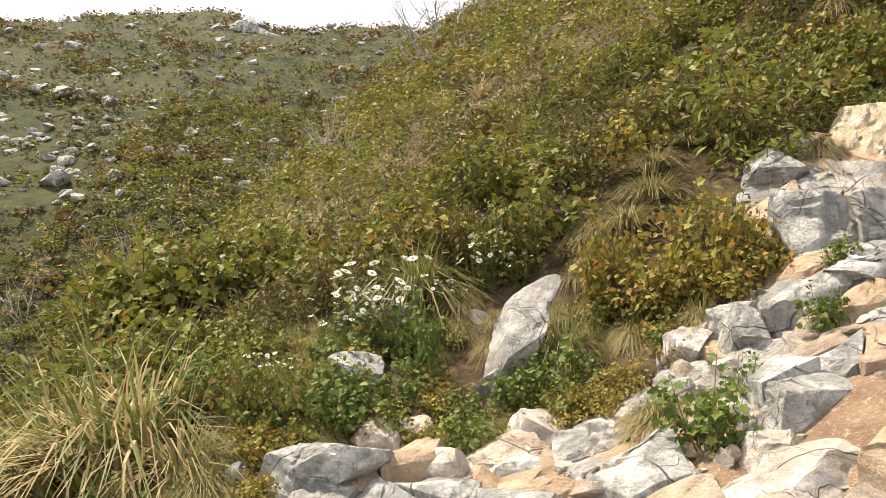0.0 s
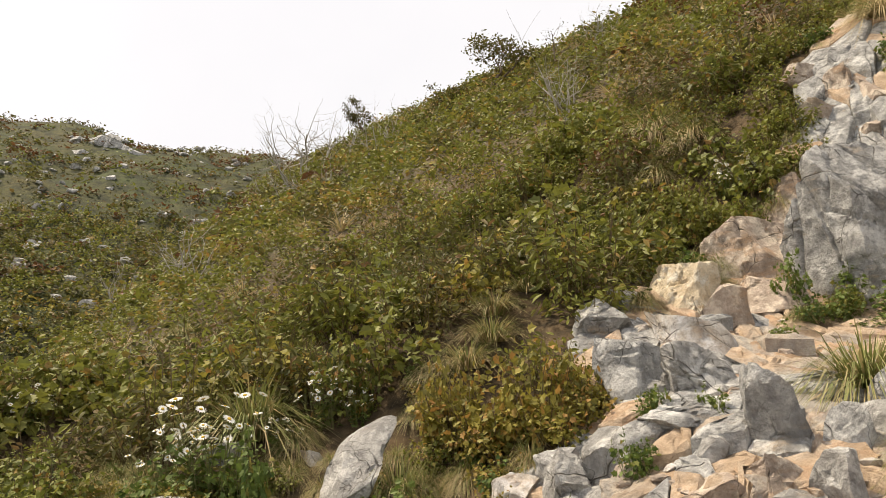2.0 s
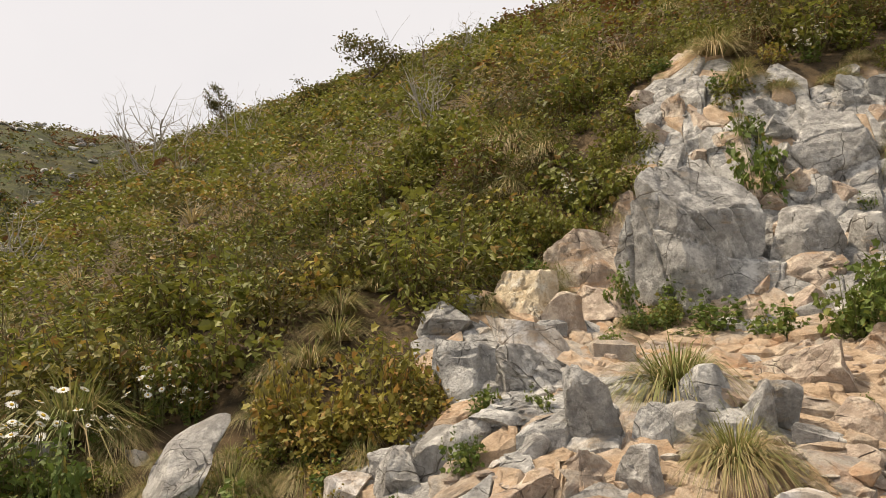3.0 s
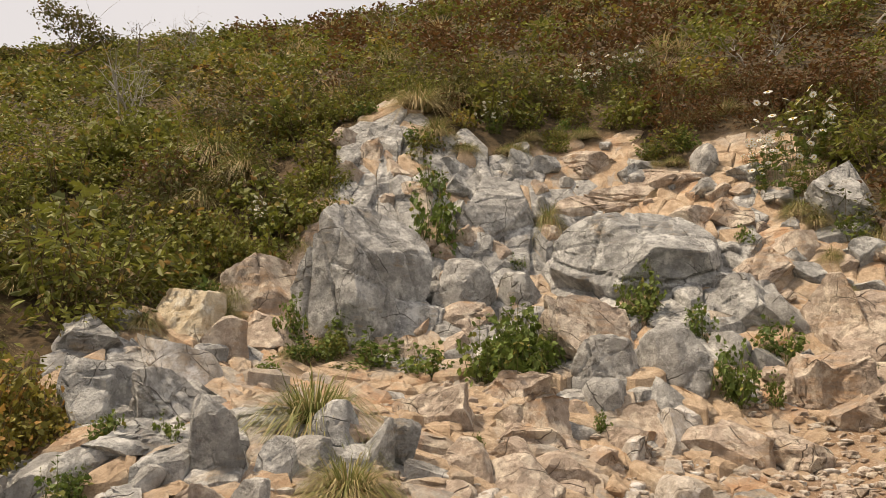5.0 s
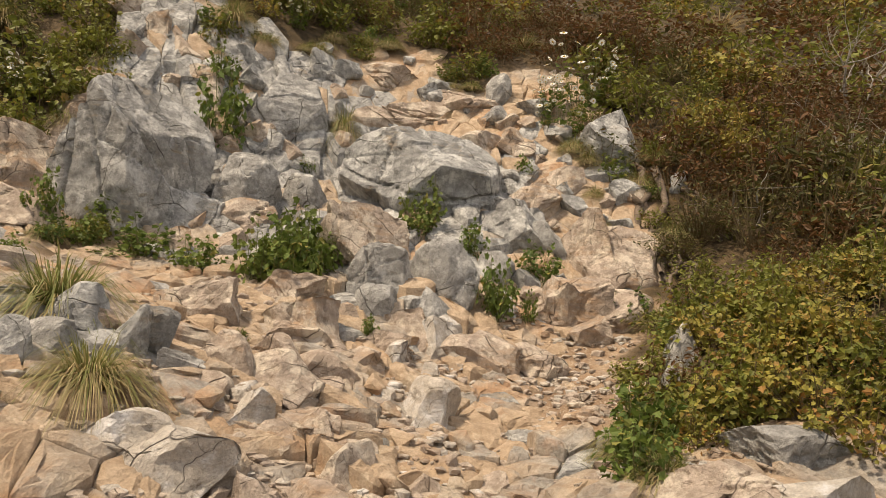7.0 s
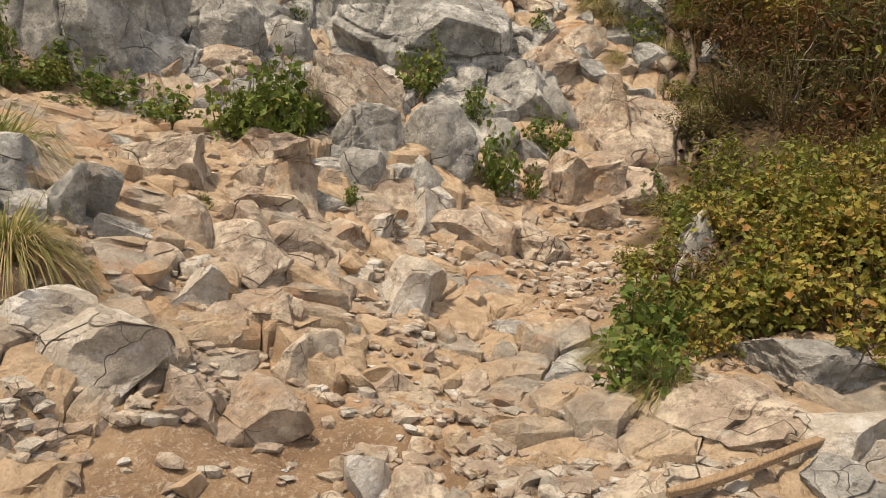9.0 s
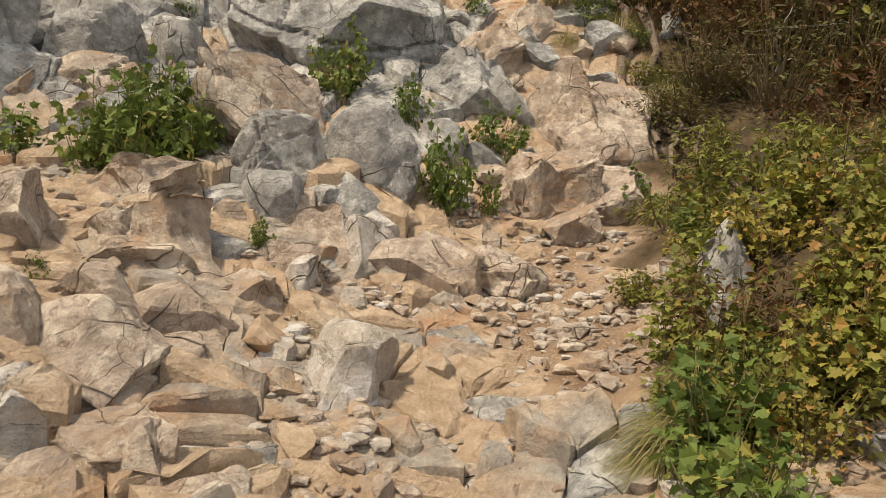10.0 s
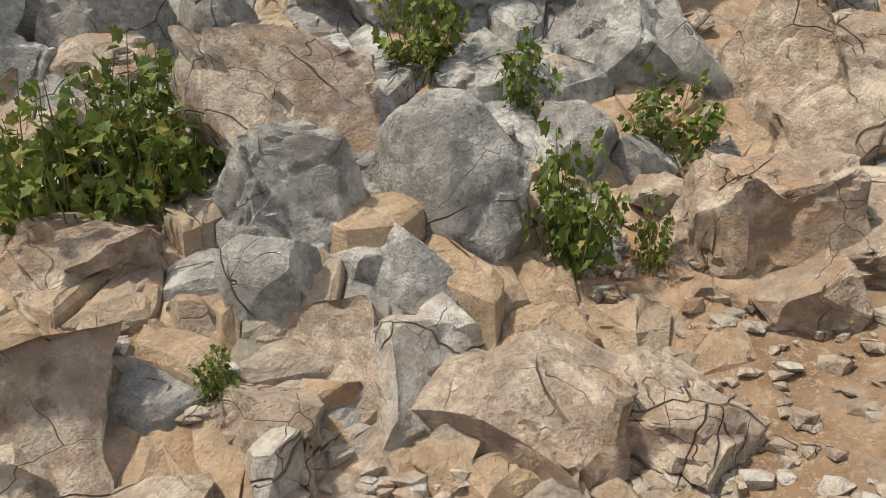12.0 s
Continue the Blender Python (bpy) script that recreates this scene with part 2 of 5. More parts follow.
def slope(x, y):
    """The hillside, its crest, the valley beside it and the ridge across the valley."""
    s = 0.866 * x + 0.5 * y
    over = np.clip(s - 27, 0, None)
    near = 0.64 * s - 1.4 - 0.03 * np.minimum(over, 16) ** 2 - 0.9 * np.clip(over - 16, 0, None)
    across = np.clip((8.0 - (0.866 * y - 0.5 * x)) / 2.0, -30, 30)
    near = near + 0.045 * np.clip(s - 9, 0, 22) / (1 + np.exp(-across))
    q = np.clip(-x + 0.22 * y - 9.0, 0, None)
    near = near - q * q / (q + 4.0)
    near = smax(near, -15 + 0 * x, 6.0)
    v, u = -0.26 * x + 0.966 * y, 0.966 * x + 0.26 * y
    cap = 1.55 + 75 * (0.345 - 0.00012 * np.clip(u, -60, 5) ** 2 - 0.045 / (1 + np.exp(-np.clip(u - 6.3, -40, 40) * 1.3)))
    ridge = smin(1.5 + 0.54 * (v - 28), cap - 0.1 * np.clip(v - 75, 0, None), 2.0)
    return smax(near, ridge, 2.0)


HUMP_X, HUMP_Y, HUMP_R = [-3.0, -1.3, 0.4, 2.1, 3.8, 5.5, 7.2], [-1.0, 0.7, 2.4, 4.1, 5.8, 7.5], 1.2
HUMPS = [1.83, 1.61, 0.155, 0.568, 0.583, 1.631, 0.942, 0.574, 0.588, 1.109, 0.045, 0.167, 0.585, 0.129, 0.415, -0.574, 0.583, 0.3, 1.01, -0.239, 0.521, 0.12, 0.484, -0.189, 0.063, -0.074, -0.145, -0.272, -0.118, -0.269, 1.058, -0.897, 0.019, -0.544, -0.395, 0.2, -0.274, -0.511, -0.061, -0.895, 0.726, 0.232]


def land(x, y):
    """Height of the smooth land: the slope with the humps and hollows of the bench below the rocks."""
    x, y = np.asarray(x, float), np.asarray(y, float)
    z = slope(x, y)
    i = 0
    for a in HUMP_X:
        for b in HUMP_Y:
            z = z + HUMPS[i] * np.exp(-((x - a) ** 2 + (y - b) ** 2) / (2 * HUMP_R**2))
            i += 1
    return z


def wave(x, y, size, seed):
    """Soft noise of about -1 to 1 with bumps of a given size."""
    r = np.random.RandomState(seed)
    out = 0
    for n in range(5):
        a, p = r.uniform(0, 6.28), r.uniform(0, 6.28)
        f = 6.28 / size * r.uniform(0.6, 1.5)
        out = out + np.sin((x * math.cos(a) + y * math.sin(a)) * f + p + 1.3 * np.sin((x * math.sin(a) - y * math.cos(a)) * f * 0.7 + 2 * p))
    return out / 3.0


def cells(x, y, size, seed):
    """Broken plates: for each place the nearest plate's three random numbers, the way from its middle and the distance to its joint."""
    x = x / size + 0.28 * wave(x, y, size * 2.1, seed)
    y = y / size + 0.28 * wave(x * size, y, size * 1.7, seed + 1)
    ix, iy = np.floor(x).astype(np.int64), np.floor(y).astype(np.int64)
    best = np.full(x.shape, 9.0)
    second = np.full(x.shape, 9.0)
    keep = [np.zeros(x.shape) for _ in range(5)]

    def rnd(a, b, k):
        h = (a * 374761393 + b * 668265263 + (seed * 31 + k) * 974711) & 0x7FFFFFFF
        h = ((h ^ (h >> 13)) * 1274126177) & 0x7FFFFFFF
        return ((h ^ (h >> 16)) & 0xFFFF) / 65535.0

    for ox in (-1, 0, 1):
        for oy in (-1, 0, 1):
            cx, cy = ix + ox, iy + oy
            dx, dy = x - cx - rnd(cx, cy, 1), y - cy - rnd(cx, cy, 2)
            d = np.sqrt(dx * dx + dy * dy)
            near = d < best
            second = np.where(near, best, np.minimum(second, d))
            best = np.where(near, d, best)
            for n, val in enumerate((rnd(cx, cy, 3), rnd(cx, cy, 4), rnd(cx, cy, 5), dx, dy)):
                keep[n] = np.where(near, val, keep[n])
    return (*keep, second - best)


def capsule(x, y, x0, y0, x1, y1, r):
    dx, dy = x1 - x0, y1 - y0
    t = np.clip(((x - x0) * dx + (y - y0) * dy) / (dx * dx + dy * dy), 0, 1)
    return r - np.hypot(x - x0 - t * dx, y - y0 - t * dy)


def bareness(x, y):
    """1 on open rock and trodden ground, 0 where plants cover it."""
    x, y = np.asarray(x, float), np.asarray(y, float)
    d = capsule(x, y, 0.0, -0.4, 3.0, 0.7, 1.0)
    for c in ((2.6, 0.8, 5.0, 1.2, 1.0), (0.5, 2.2, 1.6, 2.6, 0.9), (-0.6, 2.75, 0.8, 3.1, 0.45), (2.2, 1.6, 4.0, 2.6, 1.1),
              (1.8, 3.0, 2.6, 3.6, 0.75), (2.6, 3.8, 3.4, 4.8, 0.6), (3.4, 4.8, 4.6, 5.5, 0.42), (4.6, 5.4, 6.4, 6.0, 0.5),
              (6.2, 6.0, 7.0, 6.4, 0.45), (4.2, 3.6, 6.2, 3.8, 0.9), (5.0, 2.2, 7.0, 2.6, 1.0), (5.8, 1.2, 7.4, 1.3, 0.8),
              (7.2, 2.6, 9.0, 2.4, 0.8), (7.0, 4.4, 8.4, 4.2, 0.8), (5.4, 4.6, 7.0, 5.0, 0.6), (2.6, -0.5, 3.6, -0.7, 0.5)):
        d = np.maximum(d, capsule(x, y, *c))
    return np.clip(0.5 + (d + 0.16 * wave(x, y, 0.7, 5)) / 0.3, 0, 1)


def dustiness(x, y):
    """1 on trodden soil."""
    d = capsule(x, y, 0.0, -0.4, 2.4, 0.5, 0.75)
    for c in ((2.1, 0.9, 2.7, 1.1, 0.3), (4.7, 0.45, 5.4, 0.8, 0.35), (5.4, 0.8, 6.2, 0.8, 0.2), (0.9, 2.3, 1.4, 2.4, 0.25)):
        d = np.maximum(d, capsule(x, y, *c))
    return np.clip(0.5 + (d + 0.10 * wave(x, y, 0.5, 9)) / 0.25, 0, 1)


def relief(x, y):
    """The small humps of the soil, lower where bedrock blocks fill it."""
    bare, dust = bareness(x, y), dustiness(x, y)
    b = cells(x, y, 0.11, 23)
    eb = np.clip(b[5] / 0.25, 0, 1)
    joint = np.exp(-b[5] / 0.1) * (b[2] > 0.3)
    z = (0.03 * b[0] * eb * (2 - eb) - 0.02) * bare * (1 - 0.8 * dust)
    z = z - 0.012 * bare * (1 - dust) + 0.010 * wave(x, y, 0.22, 3) + 0.03 * wave(x, y, 0.9, 4)
    return z, 0.6 * joint * bare * (1 - dust), b[1]


def height(x, y):
    """Height of the ground as it is built, at one place."""
    x, y = np.array([x], float), np.array([y], float)
    return float((land(x, y) + relief(x, y)[0])[0])


def axis_steps(lo, hi, step, reach):
    mid = np.arange(lo, hi + step / 2, step)
    tail, d, s = [], 0.0, step
    while d < reach:
        s = min(s * 1.1, 12.0)
        d += s
        tail.append(d)
    tail = np.array(tail)
    return np.concatenate([lo - tail[::-1], mid, hi + tail])


def build_ground():
    xs, ys = axis_steps(-1.4, 8.2, 0.038, 420), axis_steps(-1.2, 6.4, 0.038, 420)
    X, Y = np.meshgrid(xs, ys, indexing="ij")
    Z = land(X, Y)
    fine = (X > -4) & (X < 12) & (Y > -4) & (Y < 11)
    dz, joint, tone = np.zeros_like(X), np.zeros_like(X), np.zeros_like(X)
    dz[fine], joint[fine], tone[fine] = relief(X[fine], Y[fine])
    away = np.hypot(X, Y)
    rough = np.clip((away - 8) / 12, 0, 1)
    Z = Z + dz + rough * (0.16 * wave(X, Y, 2.3, 31) + 0.5 * np.clip((away - 25) / 30, 0, 1) * wave(X, Y, 9, 32))
    nx, ny = X.shape
    idx = np.arange(nx * ny).reshape(nx, ny)
    a, b, c, d = idx[:-1, :-1].ravel(), idx[1:, :-1].ravel(), idx[1:, 1:].ravel(), idx[:-1, 1:].ravel()
    tris = np.concatenate([np.stack([a, b, c], 1), np.stack([a, c, d], 1)])
    me = mesh_of("ground", np.stack([X, Y, Z], -1).reshape(-1, 3), tris, GROUND, True)
    bare = bareness(X, Y) * (away < 14)
    for name, val in (("bare", bare), ("dust", dustiness(X, Y) * (away < 14)), ("crack", np.clip(joint * 1.1 - 0.25, 0, 0.85)),
                      ("cell", tone), ("far", np.clip((away - 14) / 12, 0, 1))):
        at = me.attributes.new(name, "FLOAT", "POINT")
        at.data.foreach_set("value", val.astype(np.float32).ravel())
    return tagged(new("ground", me), "ochre broken limestone ground rising into an overgrown mountainside", "ground", kind="structure")


ground = build_ground()


# ---- rocks ----
def sphere(level):
    bm = bmesh.new()
    bmesh.ops.create_icosphere(bm, subdivisions=level, radius=1.0)
    v = np.array([p.co[:] for p in bm.verts])
    f = np.array([[p.index for p in q.verts] for q in bm.faces])
    bm.free()
    return v, f


SPHERES = {n: sphere(n) for n in (1, 2, 3, 4, 5, 6)}


def rock_arrays(seed, level, cuts=12, flat=0.0, rough=0.05, splits=3, near=0.42, far=0.86, chips=0.055):
    """A broken stone within a cube of -1 to 1: a ball cut by planes, split by joints and roughened."""
    r = np.random.RandomState(seed)
    v, f = SPHERES[level]
    v = np.sign(v) * np.abs(v) ** 0.8
    for _ in range(1):
        for n in range(cuts):
            d = r.normal(size=3) * (1, 1, 0.8 + flat)
            d /= np.linalg.norm(d)
            k = r.uniform(near, far)
            v = v - np.clip(v @ d - k, 0, None)[:, None] * d
    if level >= 4:
        out = v / (np.linalg.norm(v, axis=1, keepdims=True) + 1e-6)
        seeds = v[r.choice(len(v), 26, replace=False)] * r.uniform(0.75, 1.05, (26, 1))
        stretch = r.uniform(0.6, 1.6, 3)
        gap = np.sqrt((((v[:, None] - seeds[None]) * stretch) ** 2).sum(-1))
        order = np.sort(gap, 1)
        step = r.uniform(-1, 1, 26)[gap.argmin(1)]
        edge = order[:, 1] - order[:, 0]
        v = v + out * (chips * step * np.clip(edge / 0.03, 0, 1) - 0.035 * np.exp(-((edge / 0.022) ** 2)) * (step > 0.1))[:, None]
        lay = r.normal(size=3)
        lay /= np.linalg.norm(lay)
        q = v @ lay * r.uniform(2.5, 4.5) + 0.25 * np.sin(v[:, 0] * 3 + seed)
        v = v + out * (0.014 * (np.abs(q - np.round(q)) - 0.25))[:, None]
        for n in range(splits):
            d = r.normal(size=3)
            d /= np.linalg.norm(d)
            w = np.abs(v @ d - r.uniform(-0.45, 0.45) + 0.06 * np.sin(v[:, 0] * 6 + n) + 0.05 * np.sin(v[:, 1] * 9))
            v = v - out * (0.07 * np.exp(-((w / 0.02) ** 2)))[:, None]
        amp = np.array([noise.fractal(Vector(p * 1.7 + seed % 97), 0.7, 2.1, 5) for p in v])
        v = v + out * (amp * rough * 1.3)[:, None]
    else:
        v = v * (1 + rough * r.uniform(-1, 1, len(v)))[:, None]
    lo, hi = v.min(0), v.max(0)
    return (v - (lo + hi) / 2) / ((hi - lo) / 2), f


rock_count = 0


GREY = (ROCK_GREY, "boulder", "grey fractured limestone boulder set in the slope")
TAN = (ROCK_TAN, "rock", "tan-grey weathered limestone rock in the ochre ground")
PALE = (ROCK_PALE, "rock", "pale whitish limestone rock beside the trail")
CREAM = (ROCK_CREAM, "rock", "cream-yellow limestone block beside the trail")


def stone_block(x, y, low, top, w, d, yaw, tone, flat=0.0, lean=0.0, cuts=13, seed=0, near=0.42, far=0.80, splits=4, tilt=0.0):
    """A stone about x, y that shows from low to top: width, depth, turn."""
    global rock_count
    rock_count += 1
    material, name, label = tone
    r = random.Random(rock_count)
    level = 6 if 0.95 < w < 2 else 5 if w > 0.45 else 4 if w > 0.16 else 3
    v, f = rock_arrays(seed or rock_count * 7 + 3, level, cuts, flat, 0.04, splits, near, far, 0.026)
    if flat > 1.2:
        name, label = "rock_slab", label.replace("boulder", "slab").replace(" rock", " slab")
    low = low - (0.10 if tone is GREY else 0.35) * (top - low)
    if tone is not GREY and w < 0.55:
        w, d = 1.2 * w, 1.3 * d
    if tone is TAN and x < 6.0 and y < 2.3:
        top -= 0.12 * (top - low)
    if tone is not GREY:
        wide = 1 + 0.38 * np.clip(0.35 - v[:, 2], 0, 1)
        v = v * np.stack([wide, wide, np.ones(len(v))], 1)
    v = v * (w / 2 * 1.05, d / 2 * 1.05, (top - low) / 2)
    ob = new(name, mesh_of(name, v, f, material, True, 24))
    ob.matrix_world = pose(x, y, (low + top) / 2, lean, tilt + r.uniform(-7, 7), yaw + r.uniform(-9, 9))
    return tagged(ob, label, "rock")


stone_block(5.14, 4.94, 1.64, 3.32, 1.38, 1.04, -41, GREY, seed=41, near=0.6, far=0.85)
stone_block(5.39, 4.46, 1.75, 2.40, 0.63, 0.49, -46, GREY)
stone_block(6.01, 4.35, 1.93, 2.84, 0.81, 0.62, -49, GREY)
stone_block(6.40, 3.93, 2.03, 2.69, 0.67, 0.52, -54, GREY)
stone_block(7.04, 4.78, 2.86, 4.06, 0.98, 0.75, -52, GREY)
stone_block(6.63, 4.73, 2.73, 3.27, 0.49, 0.38, -50, GREY)
stone_block(7.12, 2.97, 2.10, 3.34, 1.67, 1.24, -63, GREY, seed=77, near=0.6, far=0.9)
stone_block(6.96, 3.47, 2.30, 2.78, 0.68, 0.53, -59, GREY)
stone_block(5.68, 2.71, 1.51, 2.30, 0.76, 0.69, -59, TAN)
stone_block(5.39, 2.39, 1.38, 1.95, 0.51, 0.40, -60, GREY)
stone_block(5.76, 2.00, 1.33, 2.06, 0.56, 0.43, -65, GREY, cuts=22, near=0.76, far=0.93, seed=12, splits=1)
stone_block(6.36, 1.79, 1.61, 2.02, 0.36, 0.29, -69, GREY, near=0.6, far=0.9)
stone_block(6.94, 1.84, 1.91, 2.59, 0.65, 0.51, -71, GREY)
stone_block(7.06, 1.54, 1.95, 2.40, 0.41, 0.32, -73, GREY)
stone_block(7.20, 1.19, 1.83, 2.55, 0.50, 0.46, -76, TAN)
stone_block(7.27, 0.92, 1.70, 2.39, 0.83, 0.75, -79, TAN, near=0.62, far=0.92)
stone_block(6.42, 1.13, 1.30, 1.84, 0.53, 0.48, -75, TAN)
stone_block(6.60, 0.67, 1.36, 1.78, 0.54, 0.49, -80, TAN)
stone_block(8.50, 1.31, 2.99, 3.96, 0.72, 0.56, -78, GREY)
stone_block(8.84, 2.87, 3.95, 4.52, 0.33, 0.26, -68, GREY)
stone_block(8.25, 2.34, 3.24, 3.65, 0.47, 0.44, -70, TAN)
stone_block(7.56, 1.88, 2.41, 2.91, 0.61, 0.56, -72, TAN)
stone_block(7.95, 1.70, 2.78, 3.13, 0.39, 0.36, -74, TAN)
stone_block(8.28, 1.26, 2.91, 3.22, 0.58, 0.36, -78, GREY)
stone_block(6.55, 5.99, 3.97, 4.57, 0.40, 0.38, -44, TAN)
stone_block(6.92, 5.76, 4.22, 4.56, 0.31, 0.25, -47, GREY)
stone_block(7.10, 5.48, 4.01, 4.40, 0.48, 0.38, -49, GREY)
stone_block(7.94, 4.90, 4.05, 4.62, 0.49, 0.39, -55, GREY)
stone_block(6.47, 5.49, 3.40, 3.96, 0.36, 0.34, -46, TAN)
stone_block(8.84, 4.39, 4.23, 4.68, 0.96, 0.88, -60, TAN)
stone_block(8.96, 3.77, 3.92, 4.45, 1.33, 1.20, -64, TAN)
stone_block(8.45, 4.02, 3.47, 4.03, 1.34, 1.21, -61, TAN)
stone_block(7.94, 2.73, 3.01, 3.51, 0.53, 0.49, -67, TAN)
stone_block(6.33, 3.91, 2.07, 2.47, 0.35, 0.33, -54, TAN)
stone_block(6.45, 6.35, 4.19, 4.70, 0.38, 0.35, -42, TAN)
stone_block(6.13, 6.30, 3.81, 4.26, 0.36, 0.34, -40, TAN)
stone_block(6.97, 4.89, 3.17, 3.70, 0.51, 0.40, -51, GREY)
stone_block(5.45, 3.97, 1.70, 2.04, 0.32, 0.30, -49, TAN)
stone_block(9.01, 0.81, 3.41, 3.72, 0.42, 0.39, -82, TAN)
stone_block(3.03, 2.62, 1.11, 1.46, 0.37, 0.34, -41, TAN)
stone_block(2.59, 2.51, 1.06, 1.30, 0.32, 0.25, -37, GREY)
stone_block(3.11, 2.40, 1.06, 1.38, 0.25, 0.20, -44, GREY)
stone_block(3.93, 2.89, 1.22, 1.54, 0.43, 0.40, -47, TAN)
stone_block(4.32, 2.41, 1.11, 1.49, 0.59, 0.53, -54, TAN)
stone_block(4.88, 2.85, 1.39, 1.65, 0.41, 0.37, -54, TAN)
stone_block(5.08, 2.23, 1.26, 1.62, 0.33, 0.26, -60, GREY)
stone_block(5.17, 2.01, 1.19, 1.52, 0.35, 0.32, -63, TAN)
stone_block(3.48, 2.24, 1.02, 1.32, 0.24, 0.22, -49, TAN)
stone_block(3.62, 2.01, 0.93, 1.24, 0.41, 0.38, -53, TAN)
stone_block(3.11, 2.00, 0.92, 1.13, 0.22, 0.20, -48, TAN)
stone_block(3.80, 1.74, 0.89, 1.09, 0.12, 0.11, -57, TAN)
stone_block(4.16, 1.29, 0.75, 1.10, 0.25, 0.23, -65, PALE)
stone_block(3.28, 1.50, 0.73, 1.02, 0.26, 0.24, -56, TAN)
stone_block(3.11, 1.73, 0.82, 1.06, 0.18, 0.17, -51, PALE)
stone_block(3.29, 1.25, 0.67, 0.91, 0.20, 0.18, -60, TAN)
stone_block(5.38, 1.43, 1.00, 1.40, 0.39, 0.36, -69, TAN)
stone_block(5.63, 1.10, 0.98, 1.35, 0.50, 0.46, -73, TAN)
stone_block(5.17, 1.72, 1.06, 1.42, 0.33, 0.31, -65, PALE)
stone_block(5.85, 4.31, 1.86, 2.38, 0.74, 0.68, -49, TAN)
stone_block(4.61, 0.02, 1.02, 1.33, 0.11, 0.09, -84, GREY)
stone_block(8.33, 0.49, 2.77, 3.17, 0.21, 0.17, -83, GREY)
stone_block(4.09, 1.57, 0.86, 1.00, 0.12, 0.11, -59, PALE)
stone_block(3.86, 1.55, 0.83, 0.98, 0.14, 0.13, -58, PALE)
stone_block(3.77, 1.72, 0.88, 1.08, 0.12, 0.11, -54, TAN)
stone_block(2.80, 1.12, 0.56, 0.83, 0.28, 0.25, -53, TAN)
stone_block(3.20, 1.19, 0.63, 0.93, 0.25, 0.23, -56, TAN)
stone_block(2.67, 1.28, 0.58, 0.88, 0.21, 0.19, -48, TAN)
stone_block(3.05, 1.56, 0.75, 0.96, 0.15, 0.14, -49, TAN)
stone_block(3.30, 1.53, 0.75, 0.99, 0.25, 0.23, -52, TAN)
stone_block(2.48, 1.84, 0.76, 1.00, 0.31, 0.28, -37, PALE)
stone_block(2.58, 1.66, 0.70, 0.95, 0.35, 0.32, -40, PALE)
stone_block(3.51, -0.31, 0.77, 1.04, 0.52, 0.45, -89, TAN, flat=2.0, lean=-8)
stone_block(3.83, -0.53, 0.89, 1.14, 0.64, 0.40, -93, GREY, flat=1.5)
stone_block(3.39, -0.63, 0.81, 1.05, 0.34, 0.30, -96, PALE, flat=1.0)
stone_block(3.07, -0.64, 0.78, 0.93, 0.24, 0.18, -97, GREY)
stone_block(3.25, -0.76, 0.81, 0.98, 0.14, 0.13, -99, PALE)
stone_block(2.94, -0.27, 0.70, 0.87, 0.18, 0.17, -87, TAN)
stone_block(2.89, -0.14, 0.68, 0.82, 0.14, 0.13, -84, TAN)
stone_block(2.70, 0.62, 0.51, 0.70, 0.12, 0.11, -62, PALE)
stone_block(2.77, 0.48, 0.53, 0.67, 0.19, 0.17, -66, TAN)
stone_block(3.23, 0.04, 0.69, 0.80, 0.12, 0.12, -81, TAN)
stone_block(3.29, -0.17, 0.75, 0.85, 0.08, 0.08, -86, TAN)
stone_block(3.25, -0.33, 0.77, 0.88, 0.10, 0.09, -89, PALE)
stone_block(2.88, 0.20, 0.60, 0.72, 0.11, 0.10, -75, TAN)
stone_block(2.87, 0.07, 0.62, 0.75, 0.12, 0.12, -78, TAN)
stone_block(3.55, 0.66, 0.64, 0.80, 0.14, 0.13, -69, TAN)
stone_block(5.26, 1.05, 0.93, 1.05, 0.16, 0.15, -72, TAN, flat=1.5)
stone_block(4.66, 0.51, 0.85, 1.03, 0.19, 0.17, -77, TAN, flat=1.5)
stone_block(2.36, 1.41, 0.59, 0.75, 0.12, 0.11, -40, TAN)
stone_block(3.30, 0.91, 0.61, 0.79, 0.16, 0.15, -63, TAN)
stone_block(4.07, 1.25, 0.75, 0.97, 0.23, 0.21, -63, PALE)
stone_block(3.23, 1.84, 0.88, 1.05, 0.19, 0.17, -47, PALE)
stone_block(3.82, 2.15, 0.99, 1.32, 0.33, 0.30, -33, TAN)
stone_block(4.24, 2.41, 1.13, 1.37, 0.39, 0.35, -37, TAN)
stone_block(4.87, 2.89, 1.39, 1.66, 0.44, 0.40, -41, TAN)
stone_block(4.02, 1.97, 0.96, 1.22, 0.28, 0.25, -40, TAN)
stone_block(5.35, 1.48, 0.98, 1.38, 0.52, 0.46, -68, TAN, near=0.6)
stone_block(5.59, 1.12, 0.99, 1.30, 0.39, 0.35, -76, TAN)
stone_block(4.67, 1.82, 1.03, 1.25, 0.14, 0.13, -54, PALE)
stone_block(4.73, 1.57, 0.95, 1.12, 0.12, 0.11, -60, PALE)
stone_block(5.26, 1.07, 0.93, 1.07, 0.19, 0.17, -76, TAN, flat=1.5)
stone_block(6.45, 1.08, 1.28, 1.84, 0.69, 0.61, -80, TAN, near=0.55)
stone_block(4.76, 1.96, 1.08, 1.34, 0.27, 0.25, -53, TAN)
stone_block(4.38, 1.99, 1.01, 1.24, 0.32, 0.29, -47, TAN)
stone_block(5.30, 1.74, 1.12, 1.43, 0.30, 0.28, -63, PALE)
